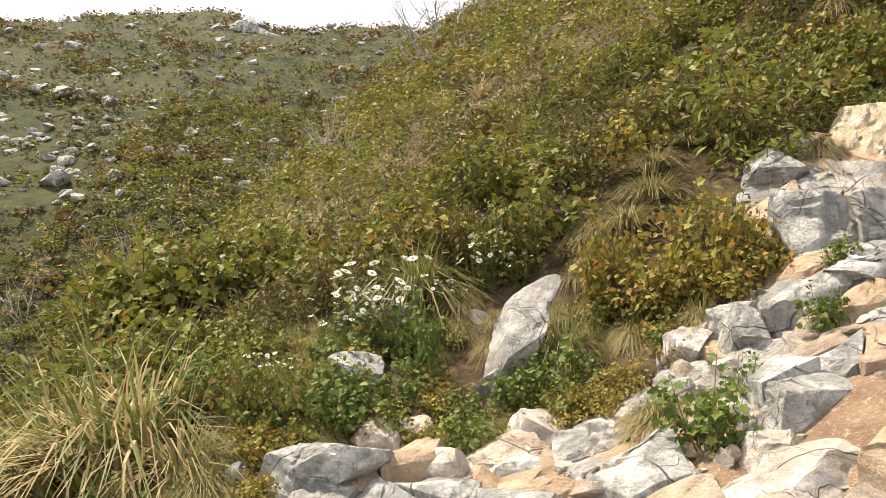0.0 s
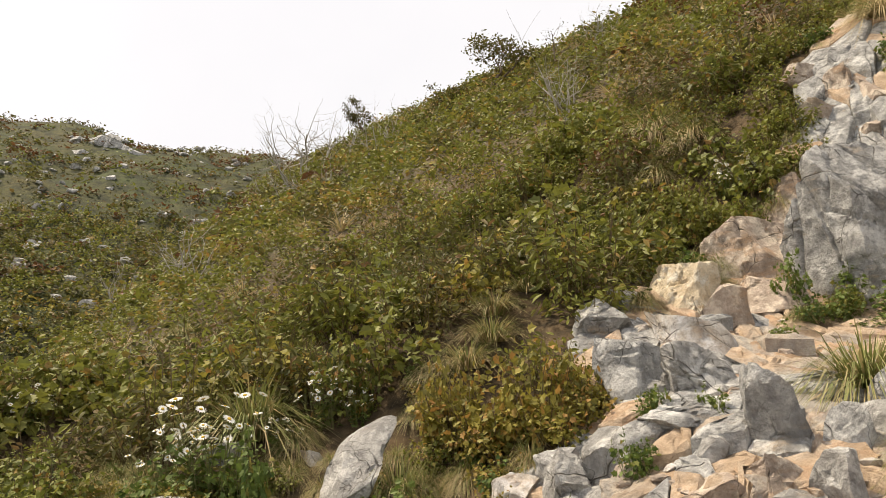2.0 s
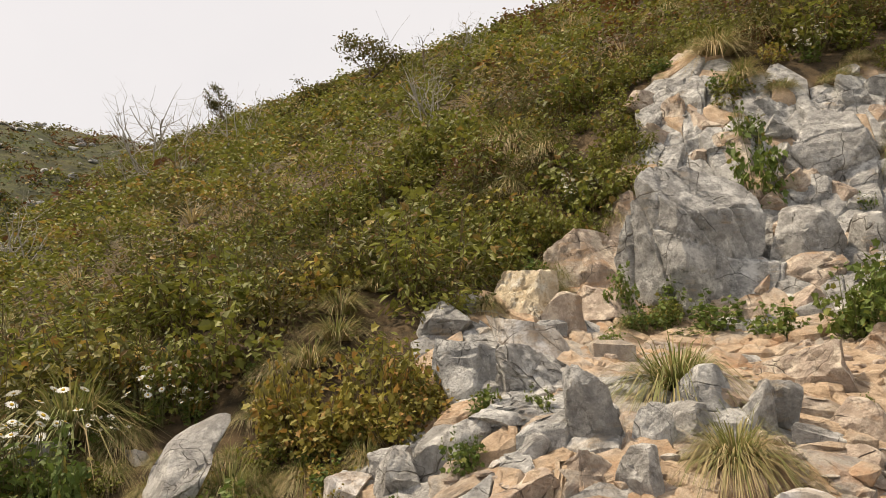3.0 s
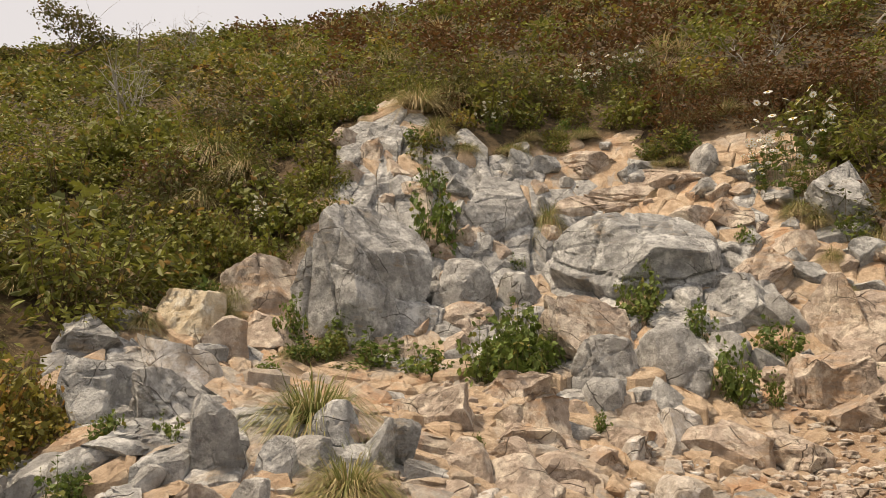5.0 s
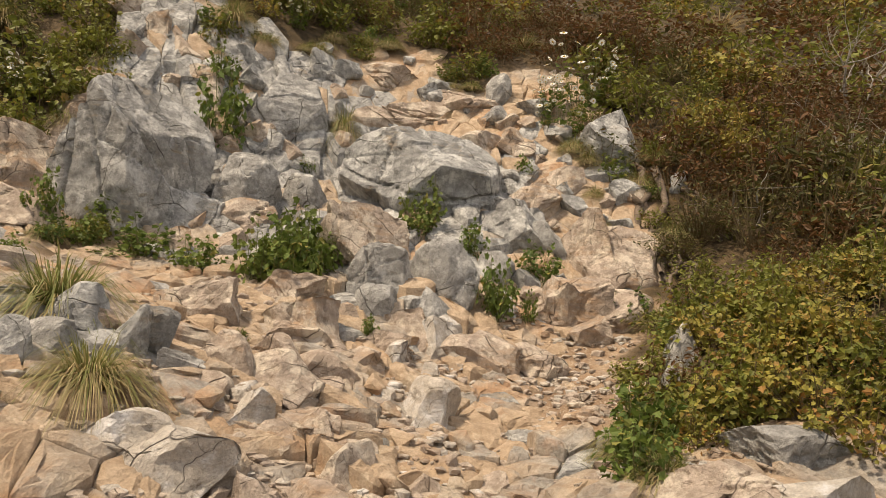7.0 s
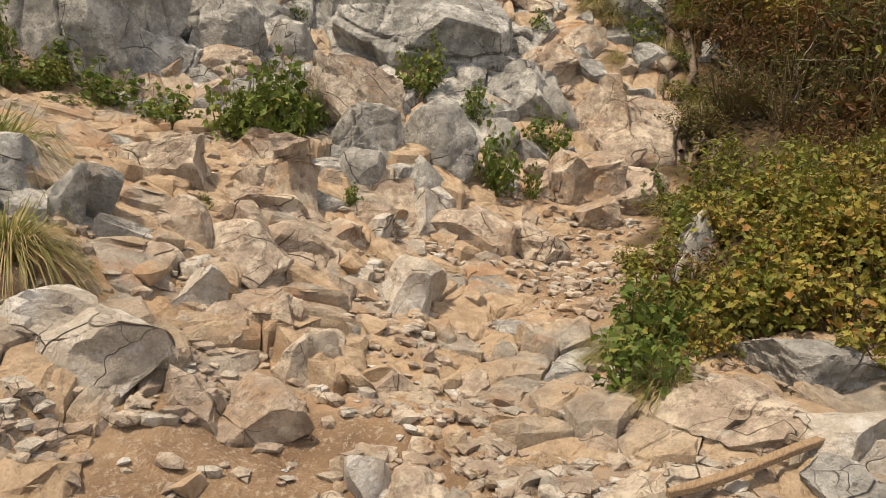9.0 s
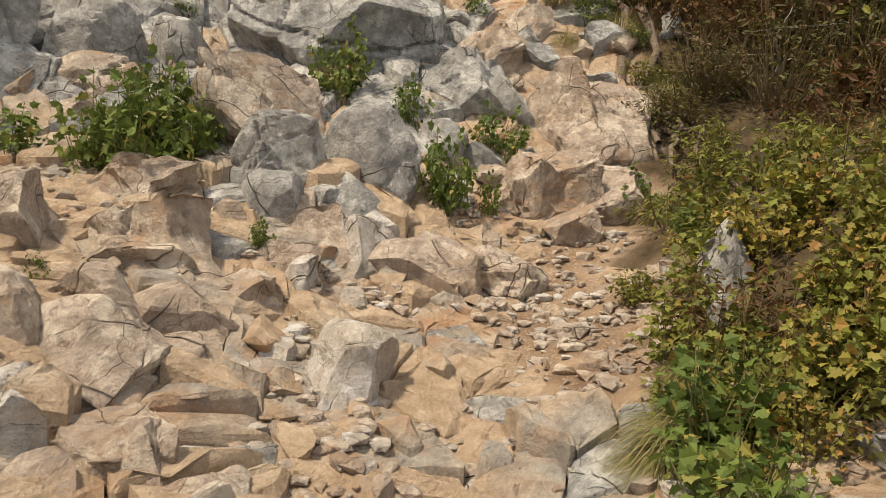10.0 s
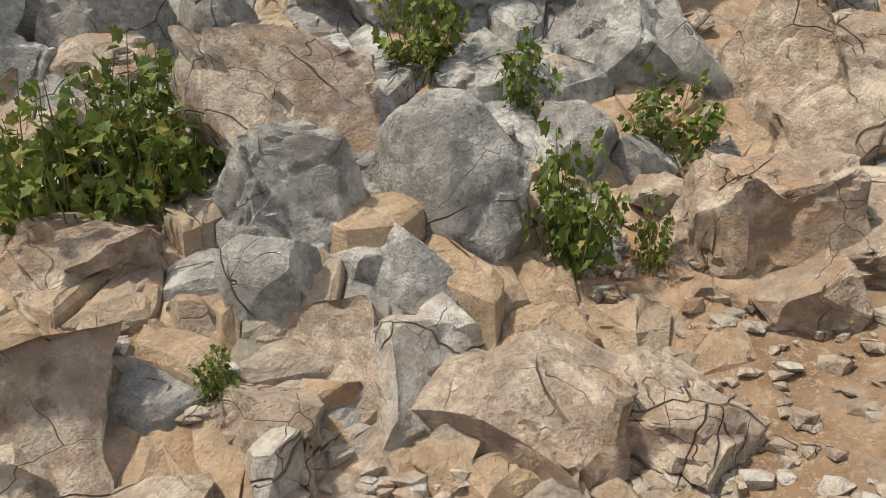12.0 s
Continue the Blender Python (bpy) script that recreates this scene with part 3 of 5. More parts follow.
stone_block(4.88, 2.34, 1.29, 1.46, 0.14, 0.13, -48, TAN)
stone_block(0.44, 4.22, 0.52, 1.40, 0.34, 0.34, -4, GREY, tilt=44)
stone_block(0.20, 4.10, 0.52, 0.80, 0.34, 0.28, -4, GREY)
stone_block(2.46, 4.82, 1.59, 2.02, 0.53, 0.41, -25, GREY)
stone_block(2.20, 3.99, 1.21, 1.68, 0.45, 0.35, -26, GREY)
stone_block(2.45, 3.59, 1.22, 1.62, 0.47, 0.36, -31, GREY)
stone_block(2.05, 3.23, 1.06, 1.36, 0.48, 0.37, -29, GREY)
stone_block(2.21, 2.70, 1.03, 1.51, 0.25, 0.20, -36, GREY)
stone_block(1.82, 3.26, 1.00, 1.24, 0.28, 0.22, -26, GREY)
stone_block(1.92, 2.79, 1.00, 1.19, 0.15, 0.12, -31, GREY)
stone_block(2.42, 2.51, 1.05, 1.31, 0.21, 0.16, -40, GREY)
stone_block(2.80, 2.56, 1.09, 1.47, 0.29, 0.23, -44, GREY)
stone_block(2.96, 2.40, 1.06, 1.39, 0.20, 0.16, -47, GREY)
stone_block(2.10, 2.25, 0.89, 1.17, 0.20, 0.15, -39, GREY)
stone_block(1.41, 3.27, 0.79, 1.13, 0.25, 0.19, -20, GREY)
stone_block(1.28, 3.64, 0.76, 0.99, 0.17, 0.13, -17, GREY)
stone_block(3.34, 5.07, 1.76, 2.30, 0.46, 0.42, -31, CREAM, cuts=9)
stone_block(2.88, 4.36, 1.47, 1.90, 0.41, 0.38, -31, PALE, cuts=9)
stone_block(3.50, 4.79, 1.67, 2.07, 0.29, 0.27, -34, TAN)
stone_block(2.63, 4.59, 1.59, 1.78, 0.21, 0.20, -27, PALE)
stone_block(4.17, 5.19, 1.83, 2.19, 0.54, 0.50, -37, TAN)
stone_block(4.56, 5.78, 2.09, 2.80, 0.86, 0.78, -37, TAN)
stone_block(5.24, 6.01, 2.72, 3.30, 0.42, 0.39, -39, TAN)
stone_block(6.66, 6.47, 4.54, 5.01, 0.31, 0.25, -44, GREY)
stone_block(6.73, 5.78, 4.05, 4.53, 0.29, 0.23, -48, GREY)
stone_block(6.92, 5.51, 3.88, 4.44, 0.44, 0.34, -50, GREY)
stone_block(6.51, 6.85, 4.54, 4.92, 0.47, 0.44, -42, TAN)
stone_block(1.58, 3.21, 0.89, 1.13, 0.20, 0.16, -23, GREY)
stone_block(1.73, 2.56, 0.87, 1.06, 0.26, 0.24, -30, TAN)
stone_block(1.99, 2.49, 0.94, 1.14, 0.25, 0.23, -35, TAN)
stone_block(-0.57, 4.26, 0.66, 0.96, 0.36, 0.28, 5, GREY)
stone_block(-0.65, 3.10, 0.45, 0.76, 0.63, 0.48, 8, GREY, flat=0.8)
stone_block(-1.17, 3.09, 0.48, 0.62, 0.21, 0.17, 17, GREY)
stone_block(-1.04, 3.13, 0.51, 0.67, 0.12, 0.10, 15, GREY)
stone_block(-0.43, 3.53, 0.52, 0.71, 0.21, 0.19, 4, PALE)
stone_block(-0.26, 3.71, 0.52, 0.65, 0.22, 0.21, 1, PALE)
stone_block(0.40, 3.46, 0.45, 0.69, 0.27, 0.25, -9, PALE)
stone_block(0.17, 3.25, 0.44, 0.63, 0.40, 0.36, -6, TAN)
stone_block(0.27, 4.93, 0.91, 1.08, 0.13, 0.12, -5, PALE)
stone_block(1.24, 3.59, 0.72, 0.99, 0.21, 0.20, -21, PALE)
stone_block(1.48, 3.51, 0.84, 1.10, 0.26, 0.20, -24, GREY)
stone_block(1.10, 2.25, 0.56, 0.75, 0.37, 0.33, -28, PALE)
stone_block(1.07, 2.43, 0.62, 0.76, 0.18, 0.17, -26, PALE)
stone_block(1.26, 2.54, 0.68, 0.91, 0.40, 0.31, -28, GREY)
stone_block(0.64, 3.15, 0.51, 0.68, 0.13, 0.12, -14, PALE)
stone_block(1.19, 3.10, 0.71, 0.94, 0.14, 0.13, -23, PALE)
stone_block(0.60, 2.62, 0.50, 0.65, 0.24, 0.22, -16, PALE)
stone_block(0.77, 2.53, 0.54, 0.65, 0.16, 0.15, -19, PALE)
stone_block(-0.18, 4.02, 0.54, 0.68, 0.33, 0.31, -0, PALE)
stone_block(-0.29, 5.28, 0.95, 1.15, 0.30, 0.23, 1, GREY)
stone_block(1.63, 3.02, 0.91, 1.06, 0.17, 0.16, -30, TAN)
stone_block(-0.10, 3.11, 0.45, 0.64, 0.16, 0.15, -1, PALE)
stone_block(-13.60, 65.00, 20.90, 23.30, 2.30, 1.90, 11, GREY)
stone_block(-12.20, 64.90, 20.90, 23.60, 1.90, 1.60, 30, GREY)
stone_block(-11.10, 64.60, 20.60, 22.50, 1.80, 1.60, -12, GREY)
stone_block(-10.20, 64.00, 20.20, 21.50, 2.10, 1.50, 9, GREY)
stone_block(5.02, 0.00, 1.00, 1.54, 0.25, 0.20, -80, GREY, cuts=9, near=0.35, far=0.66, seed=515)


# ---- leaves, grass and twigs ----
def leaf_shape(kind):
    """Corners and triangles of one leaf along +y, 1 long."""
    if kind == "lobed":
        rim = [(0, 0), (0.42, 0.16), (0.27, 0.36), (0.48, 0.56), (0.22, 0.66), (0, 1.0), (-0.22, 0.66), (-0.48, 0.56), (-0.27, 0.36), (-0.42, 0.16)]
        v = [(x, y, 0.2 * abs(x) - 0.15 * y * y) for x, y in rim]
        f = [(0, i, i + 1) for i in range(1, 9)]
    elif kind == "oval":
        v = [(0, 0, 0), (0.2, 0.35, 0.05), (0.16, 0.7, 0.02), (0, 1, -0.1), (-0.16, 0.7, 0.02), (-0.2, 0.35, 0.05)]
        f = [(0, 1, 2), (0, 2, 3), (0, 3, 4), (0, 4, 5)]
    else:
        v = [(0, 0, 0), (0.28, 0.5, 0.06), (0, 1, -0.05), (-0.28, 0.5, 0.06)]
        f = [(0, 1, 2), (0, 2, 3)]
    return np.array(v, float), np.array(f)


SHAPES = {k: leaf_shape(k) for k in ("lobed", "oval", "plain")}


def spread(kind, places, ways, ups, sizes):
    """Leaves of one kind at many places, each along its way with its upper face to its up."""
    v, f = SHAPES[kind]
    ways = ways / (np.linalg.norm(ways, axis=1, keepdims=True) + 1e-9)
    side = np.cross(ways, ups)
    side /= np.linalg.norm(side, axis=1, keepdims=True) + 1e-9
    up = np.cross(side, ways)
    out = places[:, None] + sizes[:, None, None] * (v[None, :, 0:1] * side[:, None] + v[None, :, 1:2] * ways[:, None] + v[None, :, 2:3] * up[:, None])
    n = len(places)
    tris = (f[None] + (np.arange(n) * len(v))[:, None, None]).reshape(-1, 3)
    return out.reshape(-1, 3), tris


def twigs(starts, ends, r0, r1, bend=0.1, seed=0, steps=3):
    """Thin three-sided stems from starts to ends."""
    r = np.random.RandomState(seed)
    n = len(starts)
    mid = r.normal(size=(n, 3)) * bend * np.linalg.norm(ends - starts, axis=1, keepdims=True)
    ts = np.linspace(0, 1, steps + 1)
    rings = []
    for t in ts:
        c = starts + (ends - starts) * t + mid * (4 * t * (1 - t))
        rad = r0 + (r1 - r0) * t
        rings.append(np.stack([c + rad * np.array([math.cos(a), math.sin(a), 0.3 * math.sin(a)]) for a in (0, 2.1, 4.2)], 1))
    v = np.stack(rings, 1).reshape(-1, 3)
    f = []
    for k in range(steps):
        for i in range(3):
            a, b = k * 3 + i, k * 3 + (i + 1) % 3
            f += [(a, b, b + 3), (a, b + 3, a + 3)]
    f = np.array(f)
    tris = (f[None] + (np.arange(n) * 3 * (steps + 1))[:, None, None]).reshape(-1, 3)
    return v, tris


def bush_arrays(seed, radius, tall, leaves, size, kind, shoots=9, stems=True):
    """A bush of upright shoots with leaves along each: leaves and stems, as arrays."""
    r = np.random.RandomState(seed)
    a = r.uniform(0, 6.28, shoots)
    q = radius * np.sqrt(r.uniform(0.0, 1, shoots))
    tops = np.stack([q * np.cos(a), q * np.sin(a), tall * (1 - 0.45 * (q / radius) ** 2) * r.uniform(0.65, 1.1, shoots)], 1)
    feet = np.stack([0.35 * tops[:, 0], 0.35 * tops[:, 1], 0 * q], 1)
    s = r.randint(0, shoots, leaves)
    t = r.uniform(0.12, 1.0, leaves) ** 0.8
    spin = r.uniform(0, 6.28, leaves)
    out = np.stack([np.cos(spin), np.sin(spin), r.uniform(-0.95, 0.3, leaves)], 1)
    off = out * (radius * 0.34 * (1.15 - 0.7 * t) * r.uniform(0.1, 1, leaves))[:, None]
    p = feet[s] + (tops[s] - feet[s]) * t[:, None] + off
    p[:, 2] = np.maximum(p[:, 2], 0.03)
    ups = np.stack([0.5 * np.cos(spin), 0.5 * np.sin(spin), 1 + 0 * spin], 1) + 0.8 * r.normal(size=(leaves, 3))
    lv = spread(kind, p, out + 0.3 * r.normal(size=(leaves, 3)), ups, size * r.uniform(0.5, 1.15, leaves))
    if not stems:
        return lv, None
    return lv, twigs(feet, tops, 0.006, 0.002, 0.06, seed)


def tuft_arrays(seed, radius, tall, blades, droop, width=0.006, segs=3):
    """A tuft of arching grass blades."""
    r = np.random.RandomState(seed)
    a = r.uniform(0, 6.28, blades)
    lean = r.uniform(0.2, 1.0, blades) ** 0.8
    ln = tall * r.uniform(0.55, 1.15, blades)
    foot = np.stack([np.cos(a), np.sin(a), 0 * a], 1) * (radius * 0.3 * r.uniform(0, 1, blades))[:, None]
    ww = width * r.uniform(0.6, 1.3, blades)
    side = np.stack([-np.sin(a), np.cos(a), 0 * a], 1)
    rows = []
    for k in range(segs + 1):
        t = k / segs
        out = radius * lean * t**1.5 * 1.3
        up = ln * (t * (1.1 - 0.25 * lean) - droop * lean * t**2.6)
        c = foot + np.stack([np.cos(a) * out, np.sin(a) * out, up], 1)
        w = ww * (1 - 0.93 * t**1.6)
        rows += [c - side * w[:, None], c + side * w[:, None]]
    v = np.stack(rows, 1).reshape(-1, 3)
    f = []
    for k in range(segs):
        f += [(2 * k, 2 * k + 1, 2 * k + 3), (2 * k, 2 * k + 3, 2 * k + 2)]
    f = np.array(f)
    return v, (f[None] + (np.arange(blades) * 2 * (segs + 1))[:, None, None]).reshape(-1, 3)


def make_bush(name, label, leafm, seed, radius, tall, leaves, size, kind, shoots=9, stem=None, group="", category="shrub"):
    t = thing(name, label, category, group)
    lv, st = bush_arrays(seed, radius, tall, leaves, size, kind, shoots)
    tagged(part("foliage", mesh_of("foliage", *lv, leafm), t), kind="stuff")
    tagged(part("stem_mass", mesh_of("stem_mass", *st, stem or STEM), t, "thin upright stems"), kind="stuff")
    return t


def make_tuft(name, label, bladem, seed, radius, tall, blades, droop, width=0.006, dry=0.35, group=""):
    t = thing(name, label, "grass", group)
    tagged(part("blade_mass", mesh_of("blade_mass", *tuft_arrays(seed, radius, tall, int(blades * (1 - dry)), droop, width), bladem), t), kind="stuff")
    tagged(part("dead_blade_mass", mesh_of("dead_blade_mass", *tuft_arrays(seed + 50, radius * 1.1, tall * 0.8, int(blades * dry), droop * 1.3, width), GRASS_DRY), t, "dry straw-coloured blades"), kind="stuff")
    return t


def on_ground(x, y, turn=0.0, scale=1.0, sink=0.02, tall=1.0):
    return pose(x, y, height(x, y) - sink, 0, 0, turn) @ Matrix.Diagonal((scale, scale, scale * tall, 1))


def set_at(ob, x, y, turn=0.0, scale=1.0, sink=0.02, tall=1.0):
    ob.matrix_world = on_ground(x, y, turn, scale, sink, tall)
    return ob


def copy_at(ob, x, y, turn=0.0, scale=1.0, sink=0.02, tall=1.0):
    c = copy_thing(ob, pose(0, 0, 0))
    c.matrix_basis = on_ground(x, y, turn, scale, sink, tall)
    return c


# ---- prototypes of the plants, each with its first place ----
BUSHES = "shrubs on the hillside"
TUFTS = "grass tufts on the hillside"


def scatter(seed, x0, x1, y0, y1, step):
    """Uneven places over a stretch of the plan, off the bare ground."""
    r = np.random.RandomState(seed)
    gx, gy = np.meshgrid(np.arange(x0, x1, step), np.arange(y0, y1, step), indexing="ij")
    gx, gy = gx.ravel() + r.uniform(-0.45, 0.45, gx.size) * step, gy.ravel() + r.uniform(-0.45, 0.45, gx.size) * step
    keep = bareness(gx, gy) < 0.25
    return gx[keep], gy[keep], r


def kinds_at(x, y, r):
    """Which plant grows at a place: by broad patches, with some chance."""
    w = wave(x, y, 5.0, 61) + 0.5 * wave(x, y, 1.6, 62) + r.normal(size=len(x)) * 0.45
    rust = 0.9 * np.clip((0.85 * x - 0.25 * y - 4.0) / 5, -0.7, 1) + 0.7 * wave(x, y, 4.0, 63) + r.normal(size=len(x)) * 0.35
    k = np.where(w > 0.45, 0, np.where(w > -0.15, 1, np.where(w > -0.65, 2, np.where(w > -0.95, 3, 4))))
    return np.where((rust > 0.85) & (k != 3), 5, k)


def near_hillside():
    protos = {
        0: [make_bush("leafy_shrub", "leafy green shrub with lobed leaves on the slope", LEAF_GREEN, 100 + i, 0.40, 0.52, 330, 0.078, "lobed", 16, group=BUSHES) for i in range(3)],
        1: [make_bush("shrub", "low dense green shrub with small leaves", LEAF_GREEN, 110 + i, 0.44, 0.55, 430, 0.078, "oval", 20, group=BUSHES) for i in range(3)],
        2: [make_bush("dark_shrub", "low dark shrub with small dull leaves", LEAF_DARK, 120 + i, 0.46, 0.60, 440, 0.074, "oval", 22, group=BUSHES) for i in range(3)],
        3: [make_tuft("grass_tuft", "long green and straw grass tuft on the slope", GRASS_GREEN, 130 + i, 0.42, 0.46, 420, 0.95, 0.0045, 0.45, TUFTS) for i in range(3)],
        4: [make_bush("yellowing_shrub", "shrub with yellow-green autumn leaves", LEAF_YELLOW, 140 + i, 0.40, 0.50, 360, 0.07, "lobed", 16, group=BUSHES) for i in range(2)],
        5: [make_bush("rust_shrub", "rust-brown autumn shrub with small leaves", LEAF_RUST, 150 + i, 0.46, 0.62, 440, 0.07, "oval", 22, group=BUSHES) for i in range(3)],
    }
    used = {}
    x, y, r = scatter(71, -5.0, 12.5, -3.2, 12.0, 0.455)
    keep = (np.hypot(x - 1.5, y - 1.5) < 10.5) & (0.4 * x + y > -0.4) & ~((x < 3.2) & (y < 2.2)) & ~((x > -1.7) & (x < 1.3) & (y < 5.15)) & ~((x < -1.0) & (y < 3.4))
    x, y = x[keep], y[keep]
    k = kinds_at(x, y, r)
    for n in range(len(x)):
        group = protos[int(k[n])]
        p = group[r.randint(len(group))]
        turn, size = r.uniform(0, 360), r.uniform(0.75, 1.2) * float(np.clip(1.08 + 0.42 * wave(x[n], y[n], 2.4, 66), 0.65, 1.65))
        tight = float(bareness(x[n] + np.array([0.35, -0.35, 0, 0]), y[n] + np.array([0, 0, 0.35, -0.35])).max())
        size *= 1 - 0.4 * tight
        if k[n] == 3:
            size = min(size, 0.85)
        if 4.0 < x[n] < 7.3 and y[n] < 0.5:
            size = min(size, 0.62)
        if p in used:
            copy_at(p, x[n], y[n], turn, size)
        else:
            used[p] = set_at(p, x[n], y[n], turn, size)
    for group in protos.values():
        for p in group:
            if p not in used:
                set_at(p, 9 + r.uniform(0, 2), 9 + r.uniform(0, 2))


near_hillside()


def far_cover():
    """The shrubs of the upper slope and of the ridge across the valley, each kind one mass."""
    x, y, r = scatter(72, -14.0, 38.0, -8.0, 46.0, 0.76)
    s = 0.866 * x + 0.5 * y
    away = np.hypot(x - 1.5, y - 1.5)
    az = np.degrees(np.arctan2(x, y))
    keep = (away >= 10.3) & (s < 31) & (az > -33) & (az < 108) & (s > -6)
    x, y = x[keep], y[keep]
    k = kinds_at(x, y, r)
    z = land(x, y) + np.clip((np.hypot(x, y) - 8) / 12, 0, 1) * 0.16 * wave(x, y, 2.3, 31)
    looks = {0: LEAF_GREEN, 1: LEAF_GREEN, 2: LEAF_DARK, 3: GRASS_DRY, 4: LEAF_YELLOW, 5: LEAF_RUST}
    names = {0: "green", 2: "dark", 3: "dry grass", 4: "yellowing", 5: "rust-brown"}
    for kind in (0, 2, 3, 4, 5):
        bits = []
        for n in np.nonzero((k == kind) | ((kind == 0) & (k == 1)))[0]:
            if kind == 3:
                v, f = tuft_arrays(r.randint(9999), 0.5, 0.55, 60, 0.6, 0.014, 3)
            else:
                far = np.hypot(x[n], y[n])
                count = int(200 if far < 16 else 120 if far < 22 else 80)
                v, f = bush_arrays(r.randint(9999), 0.62, 0.72, count, 0.11 if far < 16 else 0.155 if far < 22 else 0.19, "plain", 12, False)[0]
            c, g = r.uniform(0, 6.28), r.uniform(0.65, 1.35)
            v = np.stack([v[:, 0] * math.cos(c) - v[:, 1] * math.sin(c), v[:, 0] * math.sin(c) + v[:, 1] * math.cos(c), v[:, 2]], 1) * g
            bits.append((v + (x[n], y[n], z[n] - 0.05), f))
        if bits:
            ob = new("hillside_scrub", mesh_of("hillside_scrub", *join(bits), looks[kind]))
            tagged(ob, names[kind] + " scrub covering the upper mountainside", "scrub", kind="stuff")

    # the ridge across the valley: low clumps and pale rocks
    r = np.random.RandomState(73)
    n = 9000
    x, y = r.uniform(-75, 14, n), r.uniform(20, 96, n)
    v = -0.26 * x + 0.966 * y
    keep = (slope(x, y) > -6) & (v > 24) & (v < 84) & (np.degrees(np.arctan2(x, y)) > -42) & (x - 0.06 * y < 3)
    x, y = x[keep], y[keep]
    away = np.hypot(x, y)
    z = land(x, y) + 0.16 * wave(x, y, 2.3, 31) + 0.5 * np.clip((away - 25) / 30, 0, 1) * wave(x, y, 9, 32)
    pick = wave(x, y, 9.0, 64) + r.normal(size=len(x)) * 0.5
    for name, sel, look_of, lab in (("ridge_scrub", pick > 0.1, LEAF_DARK, "dark low scrub on the far ridge"), ("ridge_scrub", pick < -0.35, LEAF_RUST, "brown low scrub on the far ridge"),
                                    ("ridge_scrub", (pick >= -0.35) & (pick <= 0.1), LEAF_GREEN, "olive low scrub on the far ridge")):
        bits = []
        for n in np.nonzero(sel)[0]:
            b, f = bush_arrays(r.randint(9999), 0.8, 0.5, 20, 0.30, "plain", 8, False)[0]
            bits.append((b * r.uniform(0.5, 1.4) + (x[n], y[n], z[n] - 0.1), f))
        tagged(new(name, mesh_of(name, *join(bits), look_of)), lab, "scrub", kind="stuff")
    bits = []
    forms = [rock_arrays(900 + i, 2, 8, 0.3, 0.04) for i in range(6)]
    n = 6500
    x, y = r.uniform(-60, 4, n), r.uniform(22, 84, n)
    v, u = -0.26 * x + 0.966 * y, 0.966 * x + 0.26 * y
    chance = np.exp(-(((v - 43) / 9) ** 2 + ((u + 14) / 11) ** 2)) + 0.16 + 0.5 * np.exp(-(((v - 72) / 4) ** 2 + ((u - 4) / 3) ** 2))
    clump = wave(x, y, 6.0, 65)
    keep = (v > 30) & (v < 78) & (x - 0.05 * y < -1) & (r.uniform(0, 1, n) < chance * np.clip(0.7 + 0.8 * clump, 0.1, 1.5))
    x, y = x[keep], y[keep]
    away = np.hypot(x, y)
    z = land(x, y) + 0.16 * wave(x, y, 2.3, 31) + 0.5 * np.clip((away - 25) / 30, 0, 1) * wave(x, y, 9, 32)
    for n in range(len(x)):
        b, f = forms[n % 6]
        c, g = r.uniform(0, 6.28), r.uniform(0.12, 0.42) * (2.0 if r.uniform() < 0.08 else 1)
        b = np.stack([b[:, 0] * math.cos(c) - b[:, 1] * math.sin(c), b[:, 0] * math.sin(c) + b[:, 1] * math.cos(c), b[:, 2] * 0.7], 1) * g
        bits.append((b + (x[n], y[n], z[n] + 0.12 * g), f))
    tagged(new("ridge_rocks", mesh_of("ridge_rocks", *join(bits), ROCK_GREY)), "pale limestone rocks scattered over the far ridge", "rocks", kind="stuff")


far_cover()


# ---- single plants by the rocks and along the way ----
def tube(points, radii, sides=6):
    """A tapering round limb along some points."""
    p, n = np.array(points, float), len(points)
    v = []
    for i in range(n):
        d = p[min(i + 1, n - 1)] - p[max(i - 1, 0)]
        d /= np.linalg.norm(d) + 1e-9
        a = np.cross(d, (0.31, 0.95, 0.1))
        a /= np.linalg.norm(a) + 1e-9
        b = np.cross(d, a)
        for k in range(sides):
            t = 6.2832 * k / sides
            v.append(p[i] + radii[i] * (a * math.cos(t) + b * math.sin(t)))
    f = []
    for i in range(n - 1):
        for k in range(sides):
            q, w = i * sides + k, i * sides + (k + 1) % sides
            f += [(q, w, w + sides), (q, w + sides, q + sides)]
    return np.array(v), np.array(f)


def limbs(r, start, way, length, radius, depth, out, wild=0.35, up=0.08):
    """A limb that bends and forks; tubes are added to out by depth, tips are returned."""
    pts, rad = [start], [radius]
    d = way / np.linalg.norm(way)
    steps = 5 if depth > 1 else 4
    for i in range(steps):
        d = d + r.normal(size=3) * wild * 0.5 + (0, 0, up)
        d /= np.linalg.norm(d)
        pts.append(pts[-1] + d * length / steps)
        rad.append(radius * (1 - 0.55 * (i + 1) / steps))
    out.setdefault(depth, []).append(tube(pts, rad, 6 if depth > 1 else 4))
    tips = [pts[-1]]
    if depth > 0:
        for k in range(r.randint(2, 5)):
            i = r.randint(2, len(pts))
            side = d + r.normal(size=3) * 0.9
            tips += limbs(r, pts[i], side, length * r.uniform(0.5, 0.8), rad[i] * 0.7, depth - 1, out, wild, up)
    return tips


